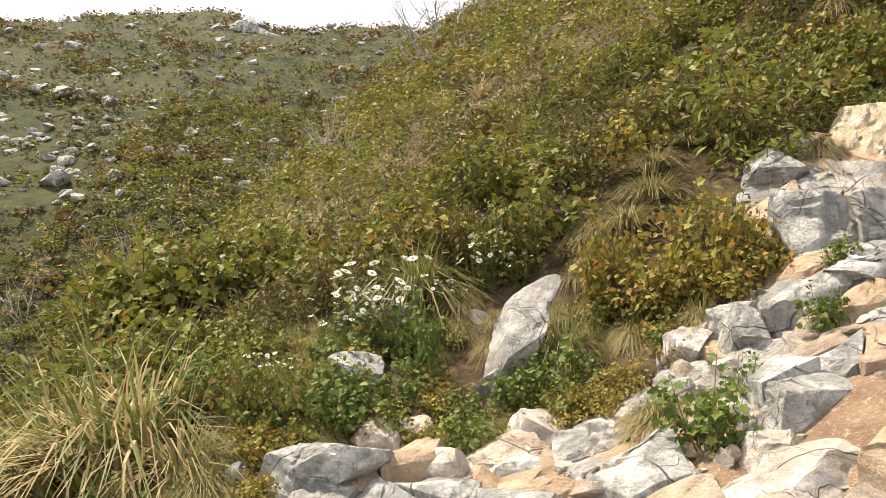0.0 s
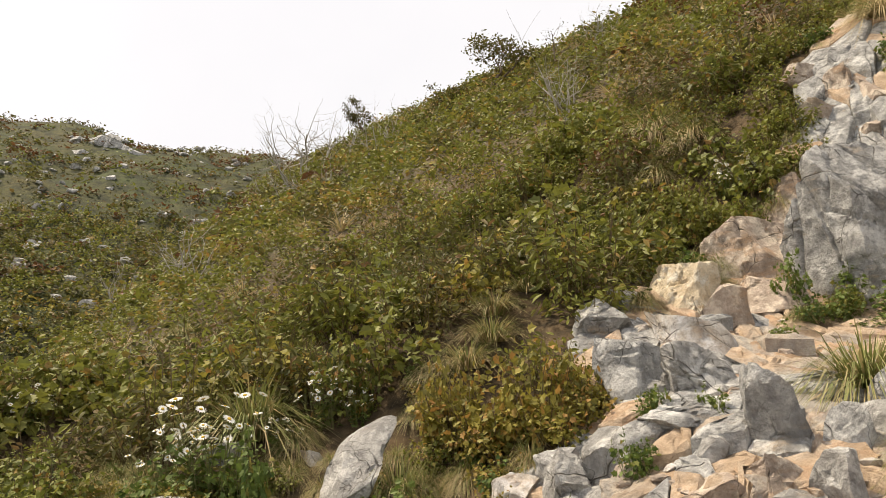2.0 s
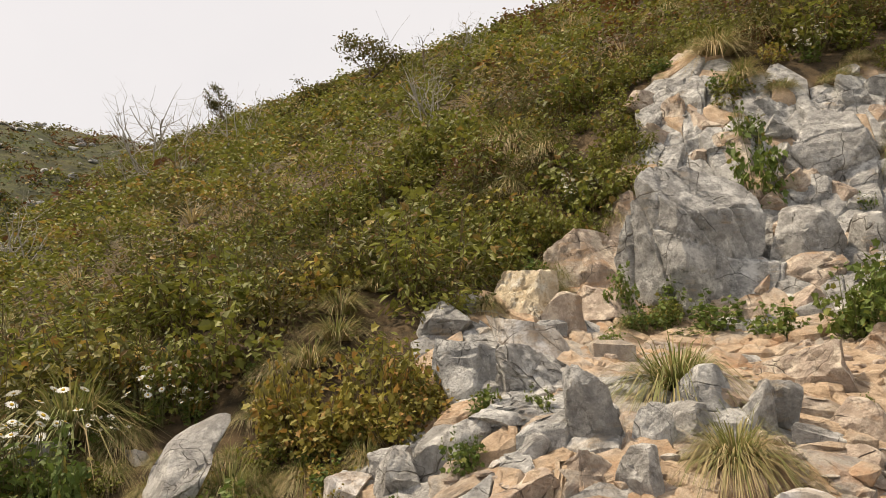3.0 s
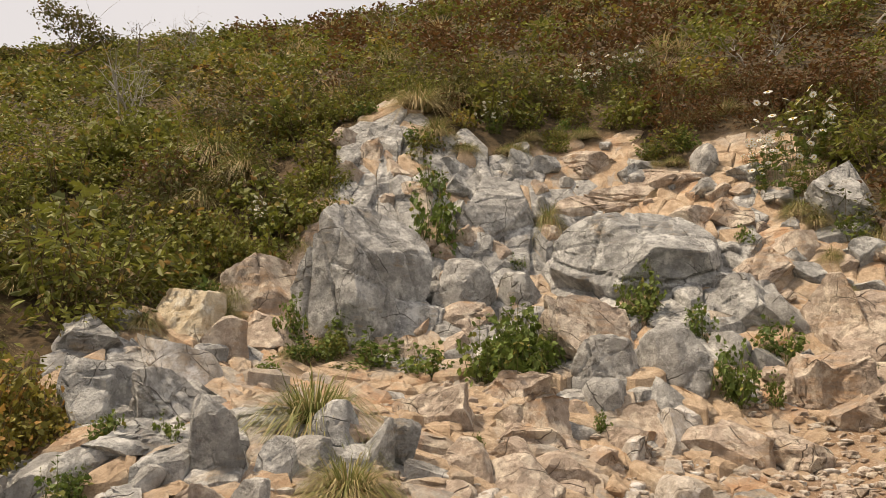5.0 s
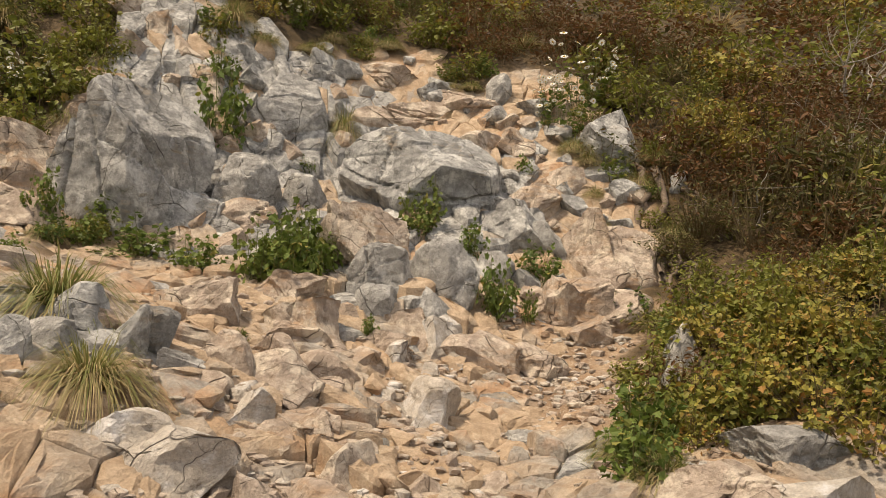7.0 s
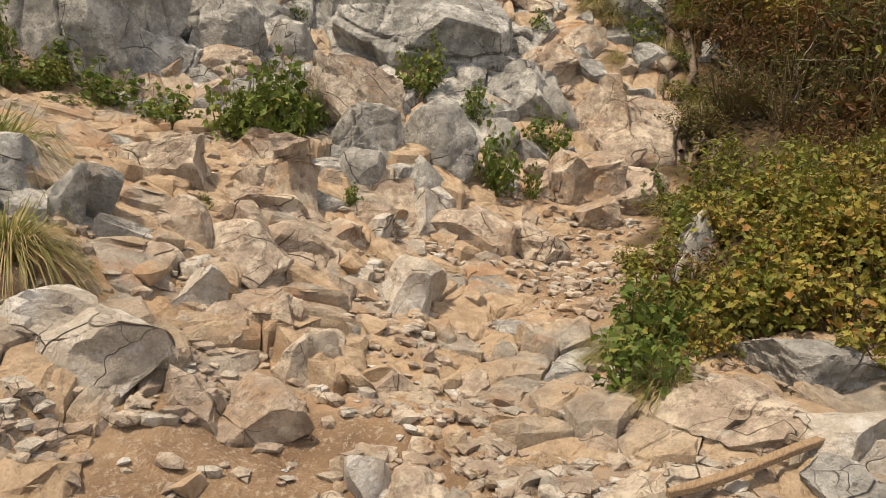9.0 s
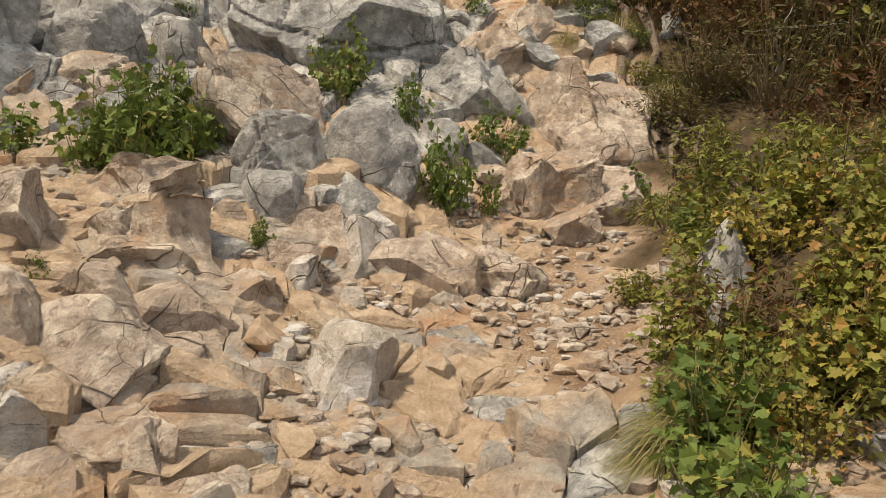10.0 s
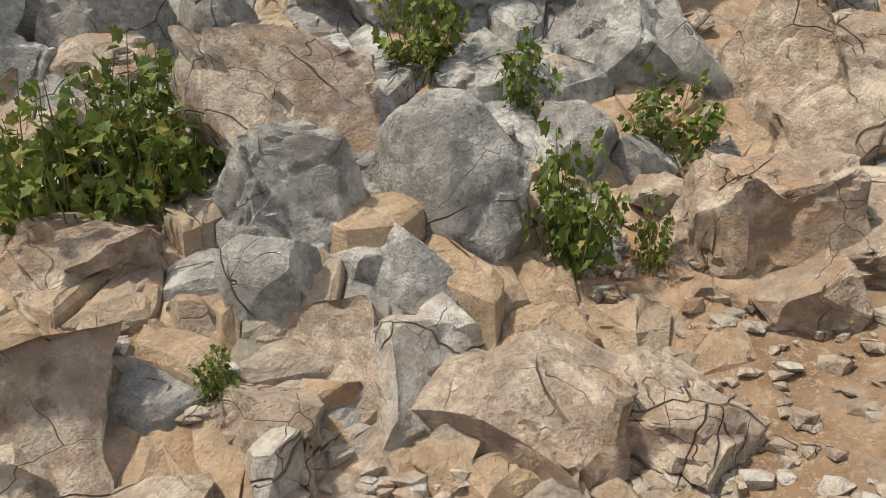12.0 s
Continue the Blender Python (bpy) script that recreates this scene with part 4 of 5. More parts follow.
def make_dead(seed, name, label, stems, depth, spread_out, bark, thick=0.013):
    """A leafless small tree or shrub, 1 m tall: stems and twigs."""
    r = np.random.RandomState(seed)
    t = thing(name, label, "dead shrub")
    twig = []
    for i in range(stems):
        out = {}
        a = r.uniform(0, 6.28)
        way = np.array([math.cos(a) * spread_out, math.sin(a) * spread_out, 1.0])
        limbs(r, np.array([0.03 * math.cos(a), 0.03 * math.sin(a), -0.05]), way, r.uniform(0.5, 0.75), thick, depth, out)
        top = max(out)
        part("stem", mesh_of("stem", *join(out[top]), bark, True), t)
        for k in out:
            if k != top:
                twig += out[k]
    part("twig_mass", mesh_of("twig_mass", *join(twig), bark, True), t, "fine bare twigs")
    return t


def make_tree(seed, name, label, leaves, leafm):
    """A small crooked tree, 1 m tall, with a ragged crown."""
    r = np.random.RandomState(seed)
    t = thing(name, label, "tree")
    out = {}
    tips = limbs(r, np.array([0, 0, -0.05]), np.array([0.25, 0.1, 1.0]), 0.6, 0.035, 3, out, 0.4, 0.1)
    part("trunk", mesh_of("trunk", *join(out[3]), BARK_DARK, True), t)
    part("limb_mass", mesh_of("limb_mass", *join(out[2] + out[1] + out[0]), BARK_DARK, True), t, "dark crooked limbs")
    if leaves:
        tips = np.array([p for p in tips if p[2] > 0.45])
        n = leaves
        p = tips[r.randint(0, len(tips), n)] + r.normal(size=(n, 3)) * (0.06, 0.06, 0.035)
        way, up = r.normal(size=(n, 3)), r.normal(size=(n, 3)) * 0.5 + (0, 0, 1)
        part("crown", mesh_of("crown", *spread("oval", p, way, up, r.uniform(0.03, 0.06, n)), leafm), t, "ragged dark green crown")
    return t


def make_flower(seed, heads):
    """A clump of white daisies, about 0.5 m across: stems, leaves and single heads."""
    r = np.random.RandomState(seed)
    t = thing("white_daisy_clump", "clump of white daisies with yellow centres", "flower", "white daisies")
    a, q = r.uniform(0, 6.28, heads), 0.27 * np.sqrt(r.uniform(0, 1, heads))
    tops = np.stack([q * np.cos(a), q * np.sin(a), r.uniform(0.24, 0.5, heads)], 1)
    feet = np.stack([0.4 * tops[:, 0], 0.4 * tops[:, 1], 0 * a], 1)
    tagged(part("stem_mass", mesh_of("stem_mass", *twigs(feet, tops, 0.003, 0.002, 0.08, seed), STEM_GREEN), t), kind="stuff")
    n = 150
    s, u = r.randint(0, heads, n), r.uniform(0.05, 0.75, n)
    p = feet[s] + (tops[s] - feet[s]) * u[:, None]
    out = r.normal(size=(n, 3)) * (1, 1, 0.35)
    tagged(part("foliage", mesh_of("foliage", *spread("lobed", p, out, r.normal(size=(n, 3)) * 0.4 + (0, 0, 1), r.uniform(0.03, 0.065, n)), LEAF_HERB), t), kind="stuff")
    for i in range(heads):
        h = part("flower_head", PETAL_MESH, t)
        h.matrix_basis = pose(*tops[i], r.uniform(-45, 45), r.uniform(-45, 45), r.uniform(0, 360)) @ Matrix.Diagonal((*(r.uniform(0.8, 1.25),) * 3, 1))
        c = part("flower_centre", CENTRE_MESH, h, "yellow centre")
    return t


def petals():
    n = 14
    a = np.arange(n) * 6.2832 / n
    ways = np.stack([np.cos(a), np.sin(a), 0.12 + 0 * a], 1)
    return spread("oval", ways * 0.006, ways, np.tile((0, 0, 1.0), (n, 1)), np.full(n, 0.021))


PETAL_MESH = mesh_of("flower_head", *petals(), PETAL)
_cv, _cf = SPHERES[2]
CENTRE_MESH = mesh_of("flower_centre", _cv * (0.0075, 0.0075, 0.004) + (0, 0, 0.004), _cf, STAMEN, True)

MAKERS = {
    "tuft": (lambda s: make_tuft("grass_tuft", "arching green grass tuft with straw blades among rocks", GRASS_GREEN, s, 0.42, 0.50, 850, 1.25, 0.0045, 0.3), 0.85, 3),
    "tuftdry": (lambda s: make_tuft("dry_grass_tuft", "drooping straw-coloured grass tuft", GRASS_GREEN, s, 0.40, 0.54, 850, 1.3, 0.0045, 0.6), 0.85, 3),
    "tuftlong": (lambda s: make_tuft("long_grass_tuft", "long arching bright green grass tuft", GRASS_GREEN, s, 0.50, 0.58, 460, 1.0, 0.007, 0.15), 0.95, 2),
    "reed": (lambda s: make_tuft("tall_reed_grass", "tall reed grass with green and straw blades", GRASS_GREEN, s, 0.55, 0.95, 170, 0.85, 0.009, 0.6), 0.80, 3),
    "herb": (lambda s: make_bush("herb", "fresh green herb with lobed leaves growing between rocks", LEAF_HERB, s, 0.30, 0.58, 280, 0.07, "lobed", 16, STEM_GREEN, category="plant"), 0.72, 4),
    "broad": (lambda s: make_bush("broadleaf_sapling", "young light green broad-leaved plant", LEAF_HERB, s, 0.14, 0.26, 34, 0.12, "oval", 3, STEM_GREEN, category="plant"), 0.34, 1),
    "broadbush": (lambda s: make_bush("leafy_shrub", "dense leafy green shrub with lobed leaves", LEAF_GREEN, s, 0.42, 0.50, 560, 0.060, "lobed", 26), 1.0, 3),
    "yellow": (lambda s: make_bush("yellowing_shrub", "yellow-green lobed shrub turning to autumn", LEAF_YELLOW, s, 0.42, 0.46, 600, 0.056, "lobed", 28), 1.0, 4),
    "thicket": (lambda s: make_bush("twiggy_shrub", "tangled dark brown shrub with sparse small leaves", LEAF_DARK, s, 0.45, 0.60, 430, 0.055, "oval", 60), 1.05, 3),
    "flower": (lambda s: make_flower(s, 30), 0.55, 3),
    "dead": (lambda s: make_dead(s, "dead_shrub", "leafless weathered grey shrub on the slope", 4, 2, 0.6, BARK_DEAD), 0.9, 4),
    "baretree": (lambda s: make_dead(s, "bare_tree", "bare grey tree with wide crooked branches", 5, 3, 1.1, BARK_DEAD, 0.03), 1.5, 2),
    "crooked": (lambda s: make_tree(s, "crooked_tree", "crooked bare small tree on the crest", 60, LEAF_DARK), 0.9, 1),
    "pine": (lambda s: make_tree(s, "small_tree", "small dark evergreen tree on the crest", 1500, LEAF_DARK), 0.8, 2),
}
made = {}
place_rng = random.Random(8)


def grow(kind, x, y, wide, tall=1.0):
    """A plant of a kind at x, y, so many metres wide and so many times its usual height."""
    maker, usual, forms = MAKERS[kind]
    got = made.setdefault(kind, [])
    if kind in ("herb", "broadbush", "yellow") and wide > 1.15 * usual:
        for n in range(4):
            a = 1.57 * n + place_rng.uniform(0, 1)
            grow(kind, x + 0.24 * wide * math.cos(a), y + 0.24 * wide * math.sin(a), wide * 0.6, tall * 1.3)
        return None
    scale = wide / usual * place_rng.uniform(0.92, 1.08)
    turn = place_rng.uniform(0, 360)
    if len(got) < forms:
        p = maker(300 + 17 * len(got) + 5 * len(kind) + ord(kind[0]))
        got.append(p)
        return set_at(p, x, y, turn, scale, 0.02, tall)
    return copy_at(place_rng.choice(got), x, y, turn, scale, 0.02, tall)


grow("tuftlong", -0.13, 5.40, 1.13)
grow("tuftlong", -0.35, 6.10, 0.98)
grow("tuftlong", 2.22, 5.71, 0.60, 0.8)
grow("reed", -1.79, 3.65, 1.00)
grow("reed", -1.62, 3.67, 0.85)
grow("reed", -2.19, 3.98, 0.96)
grow("reed", -2.99, 5.13, 0.96)
grow("reed", -1.32, 3.25, 0.44)
grow("tuftdry", 5.47, 8.58, 1.44)
grow("tuftdry", 5.40, 7.62, 1.16)
grow("tuftdry", 7.44, 6.45, 1.08)
grow("tuftdry", 8.33, 6.47, 1.16)
grow("tuftdry", 11.46, 11.32, 1.66)
grow("tuftdry", 7.19, 5.87, 0.77)
grow("tuft", 4.83, 7.61, 0.96)
grow("tuftdry", -1.42, 13.93, 1.44)
grow("tuftdry", -0.52, 6.91, 0.77)
grow("tuftdry", 7.56, 1.16, 0.35)
grow("tuft", 5.70, 6.03, 0.54)
grow("broadbush", 4.46, 0.11, 0.62)
grow("broadbush", 4.05, -0.17, 0.59)
grow("yellow", 4.18, -0.40, 0.70)
grow("yellow", 4.08, -0.69, 0.71)
grow("yellow", 3.86, -0.87, 0.67)
grow("yellow", 4.61, -0.52, 0.74)
grow("yellow", 4.52, -0.83, 0.76)
grow("yellow", 5.41, -0.35, 0.71)
grow("yellow", 5.12, -0.75, 0.75)
grow("yellow", 5.17, -1.01, 0.76)
grow("yellow", 9.20, 0.26, 1.29)
grow("yellow", 9.81, -0.00, 1.15)
grow("thicket", 7.80, 0.20, 1.00)
grow("thicket", 7.73, -0.32, 1.16)
grow("thicket", 8.02, -0.85, 1.27)
grow("thicket", 8.82, -0.59, 1.35)
grow("thicket", 8.88, -1.24, 1.50)
grow("thicket", 7.57, 0.48, 0.46)
grow("thicket", 7.96, -1.35, 1.21)
grow("yellow", 1.14, 4.49, 0.72)
grow("yellow", 1.38, 4.14, 0.79)
grow("yellow", 1.63, 3.90, 0.70)
grow("yellow", 1.87, 3.95, 0.61)
grow("broad", 1.19, 2.83, 0.18)
grow("broadbush", -0.85, 4.09, 0.61)
grow("broadbush", -1.30, 4.53, 0.76)
grow("broadbush", 3.72, 6.87, 1.66)
grow("broadbush", 4.20, 6.58, 1.46)
grow("broadbush", 4.72, 6.38, 1.29)
grow("broadbush", 5.51, 6.32, 1.17)
grow("broadbush", 3.70, 7.62, 1.53)
grow("flower", -0.36, 4.70, 0.73)
grow("flower", -0.67, 4.83, 0.47)
grow("flower", 0.38, 5.20, 0.46)
grow("flower", 0.08, 5.06, 0.29)
grow("flower", 0.62, 5.10, 0.33)
grow("flower", -1.99, 6.75, 0.45)
grow("flower", 8.49, 1.90, 0.75)
grow("flower", 9.18, 1.89, 0.90)
grow("flower", 8.83, 2.19, 0.65)
grow("flower", 5.05, 6.51, 0.47)
grow("flower", 10.84, 5.07, 1.00)
grow("flower", 10.21, 5.36, 0.77)
grow("flower", 7.96, 5.50, 0.48)
grow("flower", 10.20, 1.64, 0.50)
grow("flower", -1.02, 4.00, 0.34)
grow("flower", 4.99, 6.53, 0.40)
grow("dead", 6.47, 13.32, 1.61)
grow("dead", 1.59, 32.12, 3.40)
grow("dead", 4.56, 27.83, 1.86)
grow("dead", 0.31, 35.84, 1.74)
grow("dead", -9.84, 25.93, 2.61)
grow("dead", -10.37, 25.21, 1.93)
grow("dead", -2.58, 21.91, 2.62)
grow("dead", -1.85, 20.42, 1.95)
grow("dead", 1.83, 23.09, 1.69)
grow("dead", 1.01, 29.87, 1.45)
grow("dead", -12.59, 23.52, 1.88)
grow("dead", -4.18, 23.47, 1.88)
grow("dead", 15.43, 15.61, 1.72)
grow("dead", 11.75, -1.31, 1.39)
grow("dead", 8.94, -0.87, 0.89)
grow("dead", 9.19, -1.36, 1.06)
grow("broadbush", 4.16, 0.09, 0.36)
grow("broadbush", 5.27, 0.35, 0.39)
grow("broadbush", 3.81, -0.03, 0.34)
grow("yellow", 3.90, -0.18, 0.43)
grow("yellow", 5.56, 0.17, 0.36)
grow("yellow", 5.16, -0.16, 0.68)
grow("yellow", 4.53, -0.49, 0.64)
grow("herb", 5.08, 3.06, 1.01, 0.97)
grow("herb", 4.95, 3.16, 0.52, 1.13)
grow("herb", 5.71, 3.06, 0.60, 0.61)
grow("herb", 6.22, 4.98, 0.70, 1.80)
grow("herb", 5.13, 2.98, 0.66, 1.28)
grow("herb", 5.88, 1.57, 0.28, 1.59)
grow("herb", 6.42, 2.60, 0.43, 1.02)
grow("herb", 4.21, 4.86, 0.38, 1.58)
grow("herb", 4.72, 4.30, 0.63, 0.76)
grow("herb", 4.81, 3.77, 0.53, 0.87)
grow("herb", 6.47, 2.63, 0.53, 1.40)
grow("herb", 6.43, 2.05, 0.41, 1.32)
grow("herb", 5.89, 1.58, 0.43, 1.63)
grow("herb", 6.61, 1.46, 0.56, 1.05)
grow("herb", 6.06, 1.34, 0.19, 2.12)
grow("herb", 4.72, 2.06, 0.19, 1.34)
grow("herb", 7.71, 2.05, 0.31, 1.24)
grow("herb", 6.82, 4.25, 0.32, 1.24)
grow("herb", 5.66, 4.92, 0.21, 1.63)
grow("herb", 3.78, 2.38, 0.11, 1.84)
grow("herb", 6.49, 0.93, 0.18, 1.53)
grow("herb", 6.53, 5.36, 0.57, 1.53)
grow("tuft", 2.97, 2.94, 1.00, 1.0)
grow("tuftdry", 2.57, 2.17, 0.68, 1.0)
grow("tuftdry", 7.51, 4.27, 0.59, 1.90)
grow("tuft", 7.50, 2.26, 0.21, 2.00)
grow("tuftdry", 7.89, 1.30, 0.32, 1.33)
grow("herb", 1.98, 3.34, 0.30, 1.00)
grow("herb", 2.19, 3.15, 0.23, 1.28)
grow("herb", 1.68, 3.00, 0.15, 1.70)
grow("herb", 4.38, 4.26, 0.38, 0.35)
grow("herb", 0.92, 2.62, 0.49, 0.99)
grow("tuftdry", 0.88, 3.04, 0.49, 1.25)
grow("tuftdry", 0.74, 4.23, 0.74, 1.44)
grow("tuftdry", 0.15, 3.85, 0.55, 0.80)
grow("herb", 1.21, 2.82, 0.19, 1.61)
grow("herb", 1.65, 3.01, 0.28, 1.11)
grow("herb", 1.99, 3.30, 0.27, 1.20)
grow("tuftdry", 1.44, 3.84, 0.35, 1.48)
grow("yellow", 1.16, 4.57, 0.68, 2.07)
grow("yellow", 1.58, 4.11, 0.85, 1.59)
grow("yellow", 1.86, 4.11, 0.55, 1.70)
grow("yellow", 1.33, 4.39, 1.10, 0.94)
grow("broadbush", 0.56, 5.27, 0.84, 1.55)
grow("tuftlong", -0.02, 5.44, 0.65, 1.32)
grow("herb", -0.16, 4.32, 0.42, 1.99)
grow("herb", -0.48, 3.84, 0.38, 1.23)
grow("broadbush", -1.12, 3.68, 0.56, 1.62)
grow("broadbush", -0.95, 3.53, 0.48, 1.59)
grow("pine", 9.06, 27.17, 3.02, 0.71)
grow("pine", 7.81, 30.93, 2.13, 0.67)
grow("pine", 5.52, 35.36, 1.78, 1.09)
grow("crooked", 11.39, 24.47, 1.84, 0.89)
grow("baretree", 12.84, 23.66, 2.31, 0.90)
grow("dead", 6.02, 12.76, 1.06, 1.77)
grow("dead", 2.89, 36.27, 4.47, 0.82)
grow("dead", 1.61, 45.06, 4.79, 0.76)
grow("dead", 4.16, 34.01, 2.82, 0.98)
grow("dead", 5.93, 30.84, 2.08, 0.82)
grow("dead", 1.92, 25.24, 3.09, 0.39)
grow("baretree", 17.43, 2.41, 4.92, 0.70)
grow("dead", 13.43, 3.55, 1.87, 0.57)
grow("pine", 19.95, -0.40, 2.01, 0.58)
grow("baretree", 12.97, -1.69, 2.08, 0.75)
grow("dead", 8.08, -0.23, 1.38, 0.36)
grow("dead", 9.00, -0.59, 1.35, 0.36)
grow("thicket", 7.52, 0.36, 1.12, 0.38)
grow("thicket", 7.79, 0.19, 1.04, 0.85)
grow("thicket", 8.26, -0.34, 1.23, 0.92)
grow("thicket", 8.10, -0.88, 1.26, 0.73)
grow("yellow", 9.14, 0.22, 1.21, 1.18)
grow("broadbush", 8.65, 0.75, 0.67, 1.27)


def low_cover():
    """Small plants between the rocks below the shrubs."""
    r = np.random.RandomState(77)
    for n in range(260):
        x, y = r.uniform(-1.7, 1.3), r.uniform(2.7, 5.2)
        if bareness(np.array([x]), np.array([y]))[0] > 0.4 or min(math.hypot(x - a, y - b) for a, b in ((0.32, 4.3), (0.67, 4.9), (-0.6, 4.1), (-0.33, 5.2), (-0.66, 3.1))) < 0.28:
            continue
        kind = ("herb", "tuftdry", "broadbush", "tuftdry", "yellow")[r.randint(5)]
        grow(kind, x, y, r.uniform(0.24, 0.5))
    for n in range(26):
        x, y = r.uniform(3.5, 5.6), r.uniform(-1.5, -0.2)
        if bareness(np.array([x]), np.array([y]))[0] < 0.3 and math.hypot(x - 3.69, y + 0.41) > 0.55:
            grow(("broadbush", "yellow")[r.randint(2)], x, y, r.uniform(0.4, 0.7))


    n = 0
    while n < 95:
        x, y = r.uniform(2.2, 9.6), r.uniform(-0.3, 7.0)
        if 0.08 < bareness(np.array([x]), np.array([y]))[0] < 0.55:
            grow(("tuftdry", "tuft", "herb", "broadbush")[r.randint(4)], x, y, r.uniform(0.28, 0.55))
            n += 1


low_cover()


# ---- the root beside the rocks and the old plank ----
def make_root():
    r = np.random.RandomState(4)
    t = thing("twisted_root", "twisted dark brown exposed root beside the rocks", "root")
    for k, (x0, y0, x1, y1, rad) in enumerate(((8.5, 1.05, 7.0, 0.42, 0.05), (8.3, 0.75, 6.7, 0.2, 0.04), (8.0, 0.95, 7.4, 0.3, 0.035), (7.9, 0.5, 6.5, 0.0, 0.028), (7.5, 0.6, 7.1, 0.1, 0.022), (8.4, 0.5, 7.7, 0.0, 0.03))):
        pts, x, y = [], x0, y0
        for i in range(15):
            u = i / 14
            x = x0 + (x1 - x0) * u + 0.05 * math.sin(17 * u + k * 2) + 0.03 * r.normal()
            y = y0 + (y1 - y0) * u + 0.07 * math.cos(13 * u + k) + 0.03 * r.normal()
            pts.append((x, y, height(x, y) + 0.06 + 0.06 * math.sin(8 * u + k)))
        part("root_branch", mesh_of("root_branch", *tube(pts, [rad * (1 - 0.045 * i) * r.uniform(0.75, 1.3) for i in range(15)], 8), BARK_DARK, True), t)
    return t


make_root()


def make_plank():
    bm = bmesh.new()
    bmesh.ops.create_cube(bm, size=1.0)
    bmesh.ops.scale(bm, vec=(0.72, 0.030, 0.022), verts=bm.verts)
    bmesh.ops.subdivide_edges(bm, edges=[e for e in bm.edges if e.calc_length() > 0.5], cuts=9)
    for v in bm.verts:
        v.co.y += 0.008 * math.sin(v.co.x * 9)
        v.co.z += 0.01 * math.sin(v.co.x * 4)
        if abs(v.co.x) > 0.33:
            v.co.y *= 0.6
    bmesh.ops.bevel(bm, geom=bm.edges[:], offset=0.003, segments=1, affect="EDGES")
    me = bpy.data.meshes.new("plank")
    bm.to_mesh(me)
    bm.free()
    me.materials.append(WOOD_OLD)
    ob = tagged(new("weathered_plank", me), "weathered brown wooden stick lying among stones", "wood")
    a, b = (2.86, -0.28), (3.24, -0.62)
    za, zb = height(*a), height(*b)
    ob.matrix_world = pose((a[0] + b[0]) / 2, (a[1] + b[1]) / 2, (za + zb) / 2 + 0.075, 0, -math.degrees(math.atan2(zb - za, math.dist(a, b))), math.degrees(math.atan2(b[1] - a[1], b[0] - a[0])))


make_plank()


# ---- loose and half-buried stones of the broken ground ----
def cell_of(seeds, n, reach):
    """The corners of a seed's share of the plan."""
    cx, cy = seeds[n]
    poly = [(cx - reach, cy - reach), (cx + reach, cy - reach), (cx + reach, cy + reach), (cx - reach, cy + reach)]
    d = np.hypot(seeds[:, 0] - cx, seeds[:, 1] - cy)
    for m in np.nonzero((d > 1e-6) & (d < 2.4 * reach))[0]:
        nx, ny = seeds[m, 0] - cx, seeds[m, 1] - cy
        k = (nx * (seeds[m, 0] + cx) + ny * (seeds[m, 1] + cy)) / 2
        out = []
        for i in range(len(poly)):
            a, b = poly[i], poly[(i + 1) % len(poly)]
            fa, fb = nx * a[0] + ny * a[1] - k, nx * b[0] + ny * b[1] - k
            if fa <= 0:
                out.append(a)
            if fa * fb < 0:
                t = fa / (fa - fb)
                out.append((a[0] + t * (b[0] - a[0]), a[1] + t * (b[1] - a[1])))
        poly = out
        if len(poly) < 3:
            return None
    return np.array(poly)


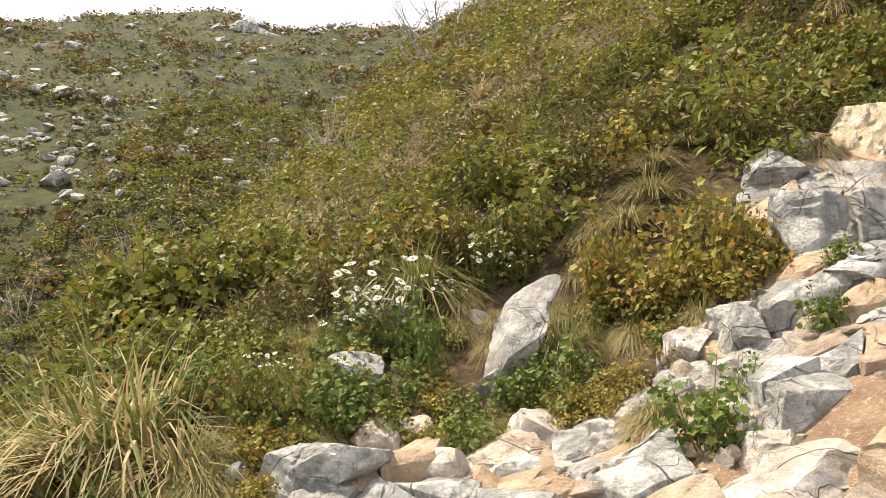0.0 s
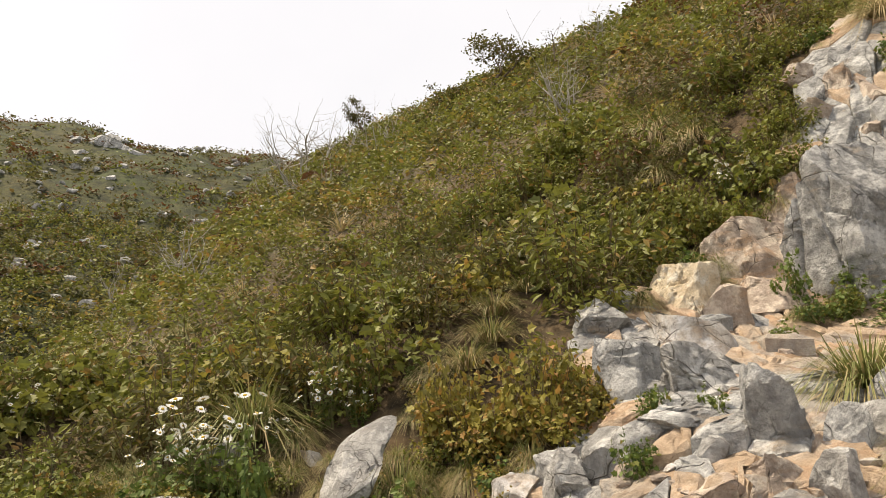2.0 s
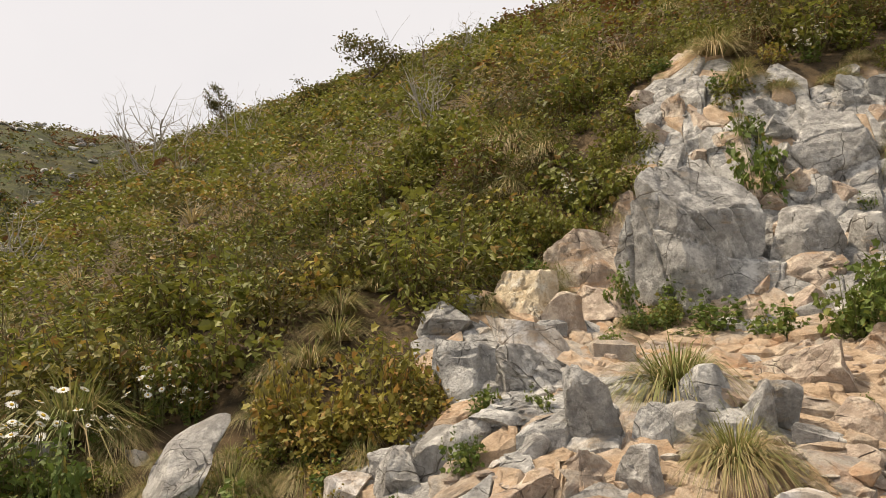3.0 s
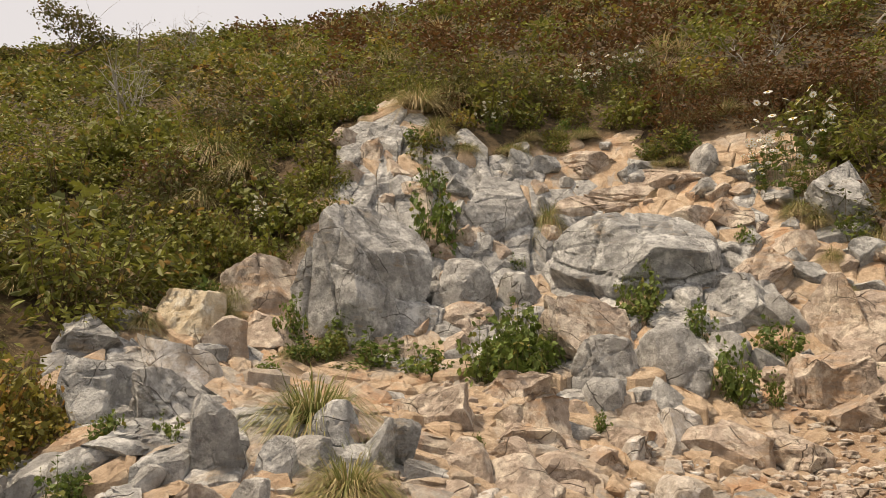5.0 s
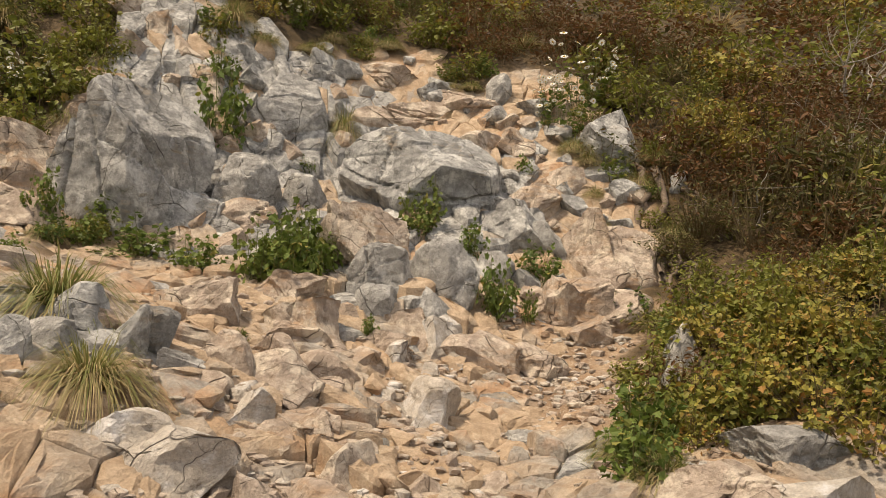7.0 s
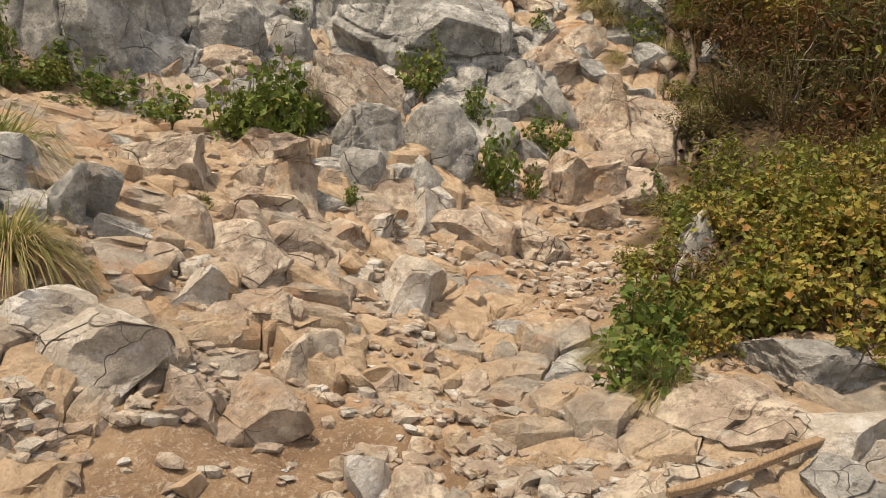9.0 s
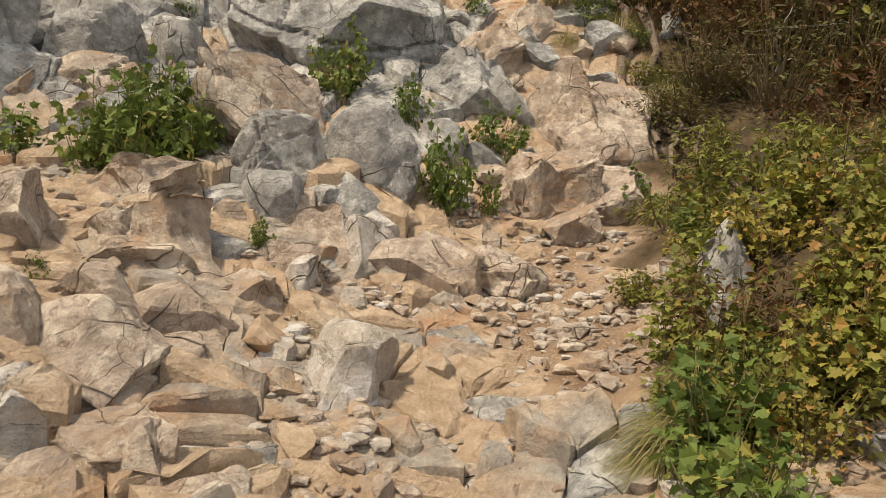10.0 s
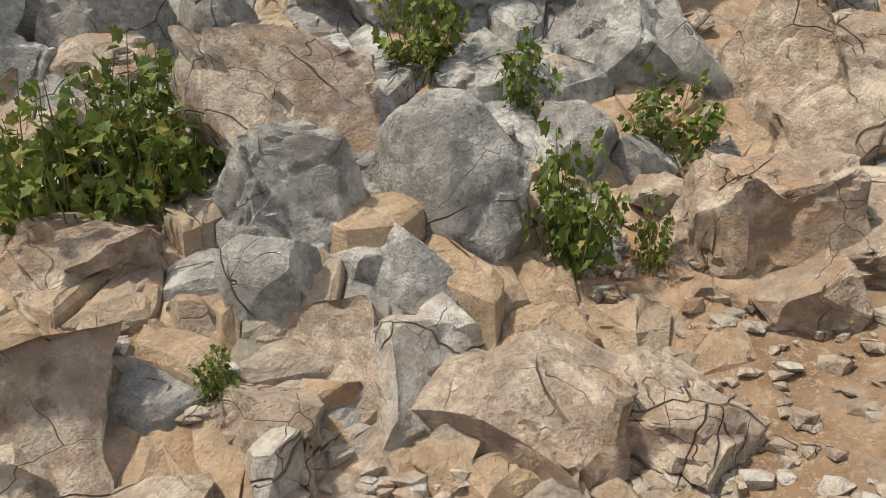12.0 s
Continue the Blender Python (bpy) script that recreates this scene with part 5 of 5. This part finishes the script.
def bedrock():
    """The cracked bedrock: close-set angular blocks, each with a broken top."""
    r = np.random.RandomState(31)
    pts = []
    for step, x0, x1, y0, y1 in ((0.275, 1.9, 5.9, -0.6, 3.5), (0.30, -0.9, 1.9, 1.9, 4.1), (0.34, 1.9, 9.4, 3.5, 6.8), (0.32, 5.9, 10.0, 0.4, 3.5)):
        gx, gy = np.meshgrid(np.arange(x0, x1, step), np.arange(y0, y1, step), indexing="ij")
        pts.append(np.stack([gx.ravel(), gy.ravel()], 1) + r.uniform(-0.46, 0.46, (gx.size, 2)) * step)
    seeds = np.concatenate(pts)
    extra = seeds[::2] + r.uniform(-0.12, 0.12, (len(seeds[::2]), 2))
    seeds = np.concatenate([seeds, extra])
    keep = (bareness(seeds[:, 0], seeds[:, 1]) > 0.45) & (dustiness(seeds[:, 0], seeds[:, 1]) < 0.45)
    near = np.argsort(np.hypot(seeds[:, 0] - 3.3, seeds[:, 1] - 1.8))
    count, rest = 0, {0: [], 1: [], 2: []}
    for n in near:
        if not keep[n]:
            continue
        poly = cell_of(seeds, n, 0.36)
        if poly is None:
            continue
        c = poly.mean(0)
        k = len(poly)
        e = 0.06
        g = float(land(*c))
        gx = (float(land(c[0] + e, c[1])) - g) / e * 0.95 + r.normal() * 0.09
        gy = (float(land(c[0], c[1] + e)) - g) / e * 0.95 + r.normal() * 0.09
        wall = float(np.clip((c[0] - 4.9) / 0.6, 0, 1) * np.clip((c[1] - 1.5) / 0.5, 0, 1) * np.clip((8.2 - c[0]) / 0.5, 0, 1))
        left = float(np.clip((3.3 - c[0]) / 0.6, 0, 1) * np.clip((c[1] - 2.2) / 0.5, 0, 1))
        lift = r.uniform(-0.03, 0.025) + (0.04 if r.uniform() < 0.15 else 0) + wall * r.uniform(0.03, 0.17) + 0.05 * left * r.uniform()
        both = np.empty((2 * k, 2))
        both[0::2], both[1::2] = poly - c, (poly + np.roll(poly, -1, 0)) / 2 - c
        k2 = 2 * k
        slant = r.normal(size=2) * 0.07

        def ring(size, z, jag, wobble):
            q = both * (size + r.uniform(-wobble, wobble, (k2, 1)))
            return np.column_stack([q, q[:, 0] * (gx + slant[0]) + q[:, 1] * (gy + slant[1]) + z + r.uniform(-jag, jag, k2)])

        hub = np.array([[0.0, 0.0, lift + r.uniform(0.0, 0.03)]]) + r.normal(size=3) * (0.03, 0.03, 0.005)
        v = np.concatenate([ring(1.0, lift - 0.2, 0, 0), ring(0.972, lift - 0.014, 0.012, 0.026), ring(0.80, lift + 0.006, 0.013, 0.07), ring(0.42, lift + 0.014, 0.013, 0.1), hub])
        f = []
        for i in range(k2):
            j = (i + 1) % k2
            for g0 in (0, k2, 2 * k2):
                f += [(g0 + i, g0 + j, g0 + k2 + j), (g0 + i, g0 + k2 + j, g0 + k2 + i)]
            f.append((3 * k2 + i, 3 * k2 + j, 4 * k2))
        f = np.array(f)
        u = r.uniform()
        tone = 1 if u < max(0.08, 0.75 * wall, 0.6 * left) else 0
        if count < 298:
            ob = new("bedrock_block", mesh_of("bedrock_block", v, f, (BEDROCK, ROCK_GREY, BEDROCK)[tone]))
            ob.parent = ground
            ob.location = (c[0], c[1], g)
            count += 1
        else:
            rest[tone].append((v + (c[0], c[1], g), f))
    for tone, bits in rest.items():
        if not bits:
            continue
        ob = part("bedrock_rest", mesh_of("bedrock_rest", *join(bits), (BEDROCK, ROCK_GREY, BEDROCK)[tone]), ground, "cracked limestone bedrock")
        tagged(ob, kind="stuff")


bedrock()


def stones():
    r = np.random.RandomState(21)
    forms = []
    for i in range(14):
        v, f = rock_arrays(700 + i, 2, 10, 0.3, 0.02, 3, 0.35, 0.7)
        forms.append(mesh_of("stone", v * 0.5, f, BEDROCK))
    lots = [(r.uniform(2.2, 5.6), r.uniform(0.2, 3.0)) for _ in range(90)] + [(r.uniform(2.4, 3.6), r.uniform(-0.5, 0.8)) for _ in range(70)] + [(r.uniform(0.0, 2.2), r.uniform(2.3, 3.6)) for _ in range(40)]
    done = 0
    for x, y in lots:
        if bareness(np.array([x]), np.array([y]))[0] < 0.6 or done >= 296:
            continue
        soil = dustiness(np.array([x]), np.array([y]))[0]
        size = r.uniform(0.06, 0.22) * (0.6 if soil > 0.5 or (y < 0.8 and x < 3.8) else 1.0)
        ob = new("stone", forms[r.randint(14)])
        ob.parent = ground
        flat = r.uniform(0.45, 0.85)
        ob.matrix_basis = pose(x, y, height(x, y) + size * flat * 0.12, r.uniform(-25, 25), r.uniform(-25, 25), r.uniform(0, 360)) @ Matrix.Diagonal((size, size * r.uniform(0.6, 1), size * flat, 1))
        done += 1


stones()


def rubble():
    """Smaller rocks wedged between the boulders of the slope."""
    r = np.random.RandomState(41)
    forms = {}
    for tone, material in (("grey", ROCK_GREY), ("tan", ROCK_TAN)):
        forms[tone] = []
        for i in range(9):
            v, f = rock_arrays(950 + i, 4, 13, 0.2, 0.05, 3, 0.45, 0.85, 0.04)
            forms[tone].append(mesh_of("rock", v * 0.5, f, material, True, 24))
    done = 0
    while done < 150:
        x, y = r.uniform(4.9, 9.0), r.uniform(0.75, 6.2)
        if bareness(np.array([x]), np.array([y]))[0] < 0.55 or (x < 6.0 and y < 1.6) or (x < 5.2 and y < 3.6):
            continue
        tone = "grey" if r.uniform() < (0.65 if y > 2.0 else 0.3) else "tan"
        size, flat = r.uniform(0.14, 0.42), r.uniform(0.6, 0.95)
        ob = new("rock", forms[tone][r.randint(9)])
        ob.matrix_world = pose(x, y, height(x, y) + 0.08 * size, r.uniform(-25, 25), r.uniform(-25, 25), r.uniform(0, 360)) @ Matrix.Diagonal((size, size * r.uniform(0.65, 1), size * flat, 1))
        tagged(ob, tone + " broken limestone rock wedged between larger boulders", "rock", "rubble between the boulders")
        done += 1


rubble()


def gravel():
    """Chips and pebbles, too many to count."""
    r = np.random.RandomState(22)
    forms = [rock_arrays(800 + i, 1, 5, 0.3, 0.12, 3, 0.45, 0.8) for i in range(8)]
    xs, ys = [], []
    for n, x0, x1, y0, y1 in ((1300, 1.8, 5.8, -0.4, 1.6), (900, 2.0, 5.5, 1.2, 3.4), (500, -0.6, 2.4, 1.9, 3.8), (900, 2.2, 3.7, -0.6, 0.7), (400, 3, 8.5, 3.2, 6), (700, 4.2, 6.2, 0.2, 1.9)):
        xs.append(r.uniform(x0, x1, n))
        ys.append(r.uniform(y0, y1, n))
    x, y = np.concatenate(xs), np.concatenate(ys)
    keep = (bareness(x, y) > 0.5) & (r.uniform(size=len(x)) < 1.1 - 0.35 * dustiness(x, y))
    x, y = x[keep], y[keep]
    z = land(x, y) + relief(x, y)[0]
    for tone, mt in ((0, ROCK_TAN), (1, ROCK_PALE)):
        bits = []
        for n in range(len(x)):
            if (n % 4 == 0) != (tone == 1):
                continue
            v, f = forms[n % 8]
            g, c = r.uniform(0.012, 0.05), r.uniform(0, 6.28)
            v = v * (1, r.uniform(0.6, 1), r.uniform(0.3, 0.7))
            v = np.stack([v[:, 0] * math.cos(c) - v[:, 1] * math.sin(c), v[:, 0] * math.sin(c) + v[:, 1] * math.cos(c), v[:, 2]], 1) * g
            bits.append((v + (x[n], y[n], z[n] + 0.15 * g), f))
        tagged(new("gravel", mesh_of("gravel", *join(bits), mt)), "broken limestone chips strewn over the ochre path", "gravel", kind="stuff")


gravel()
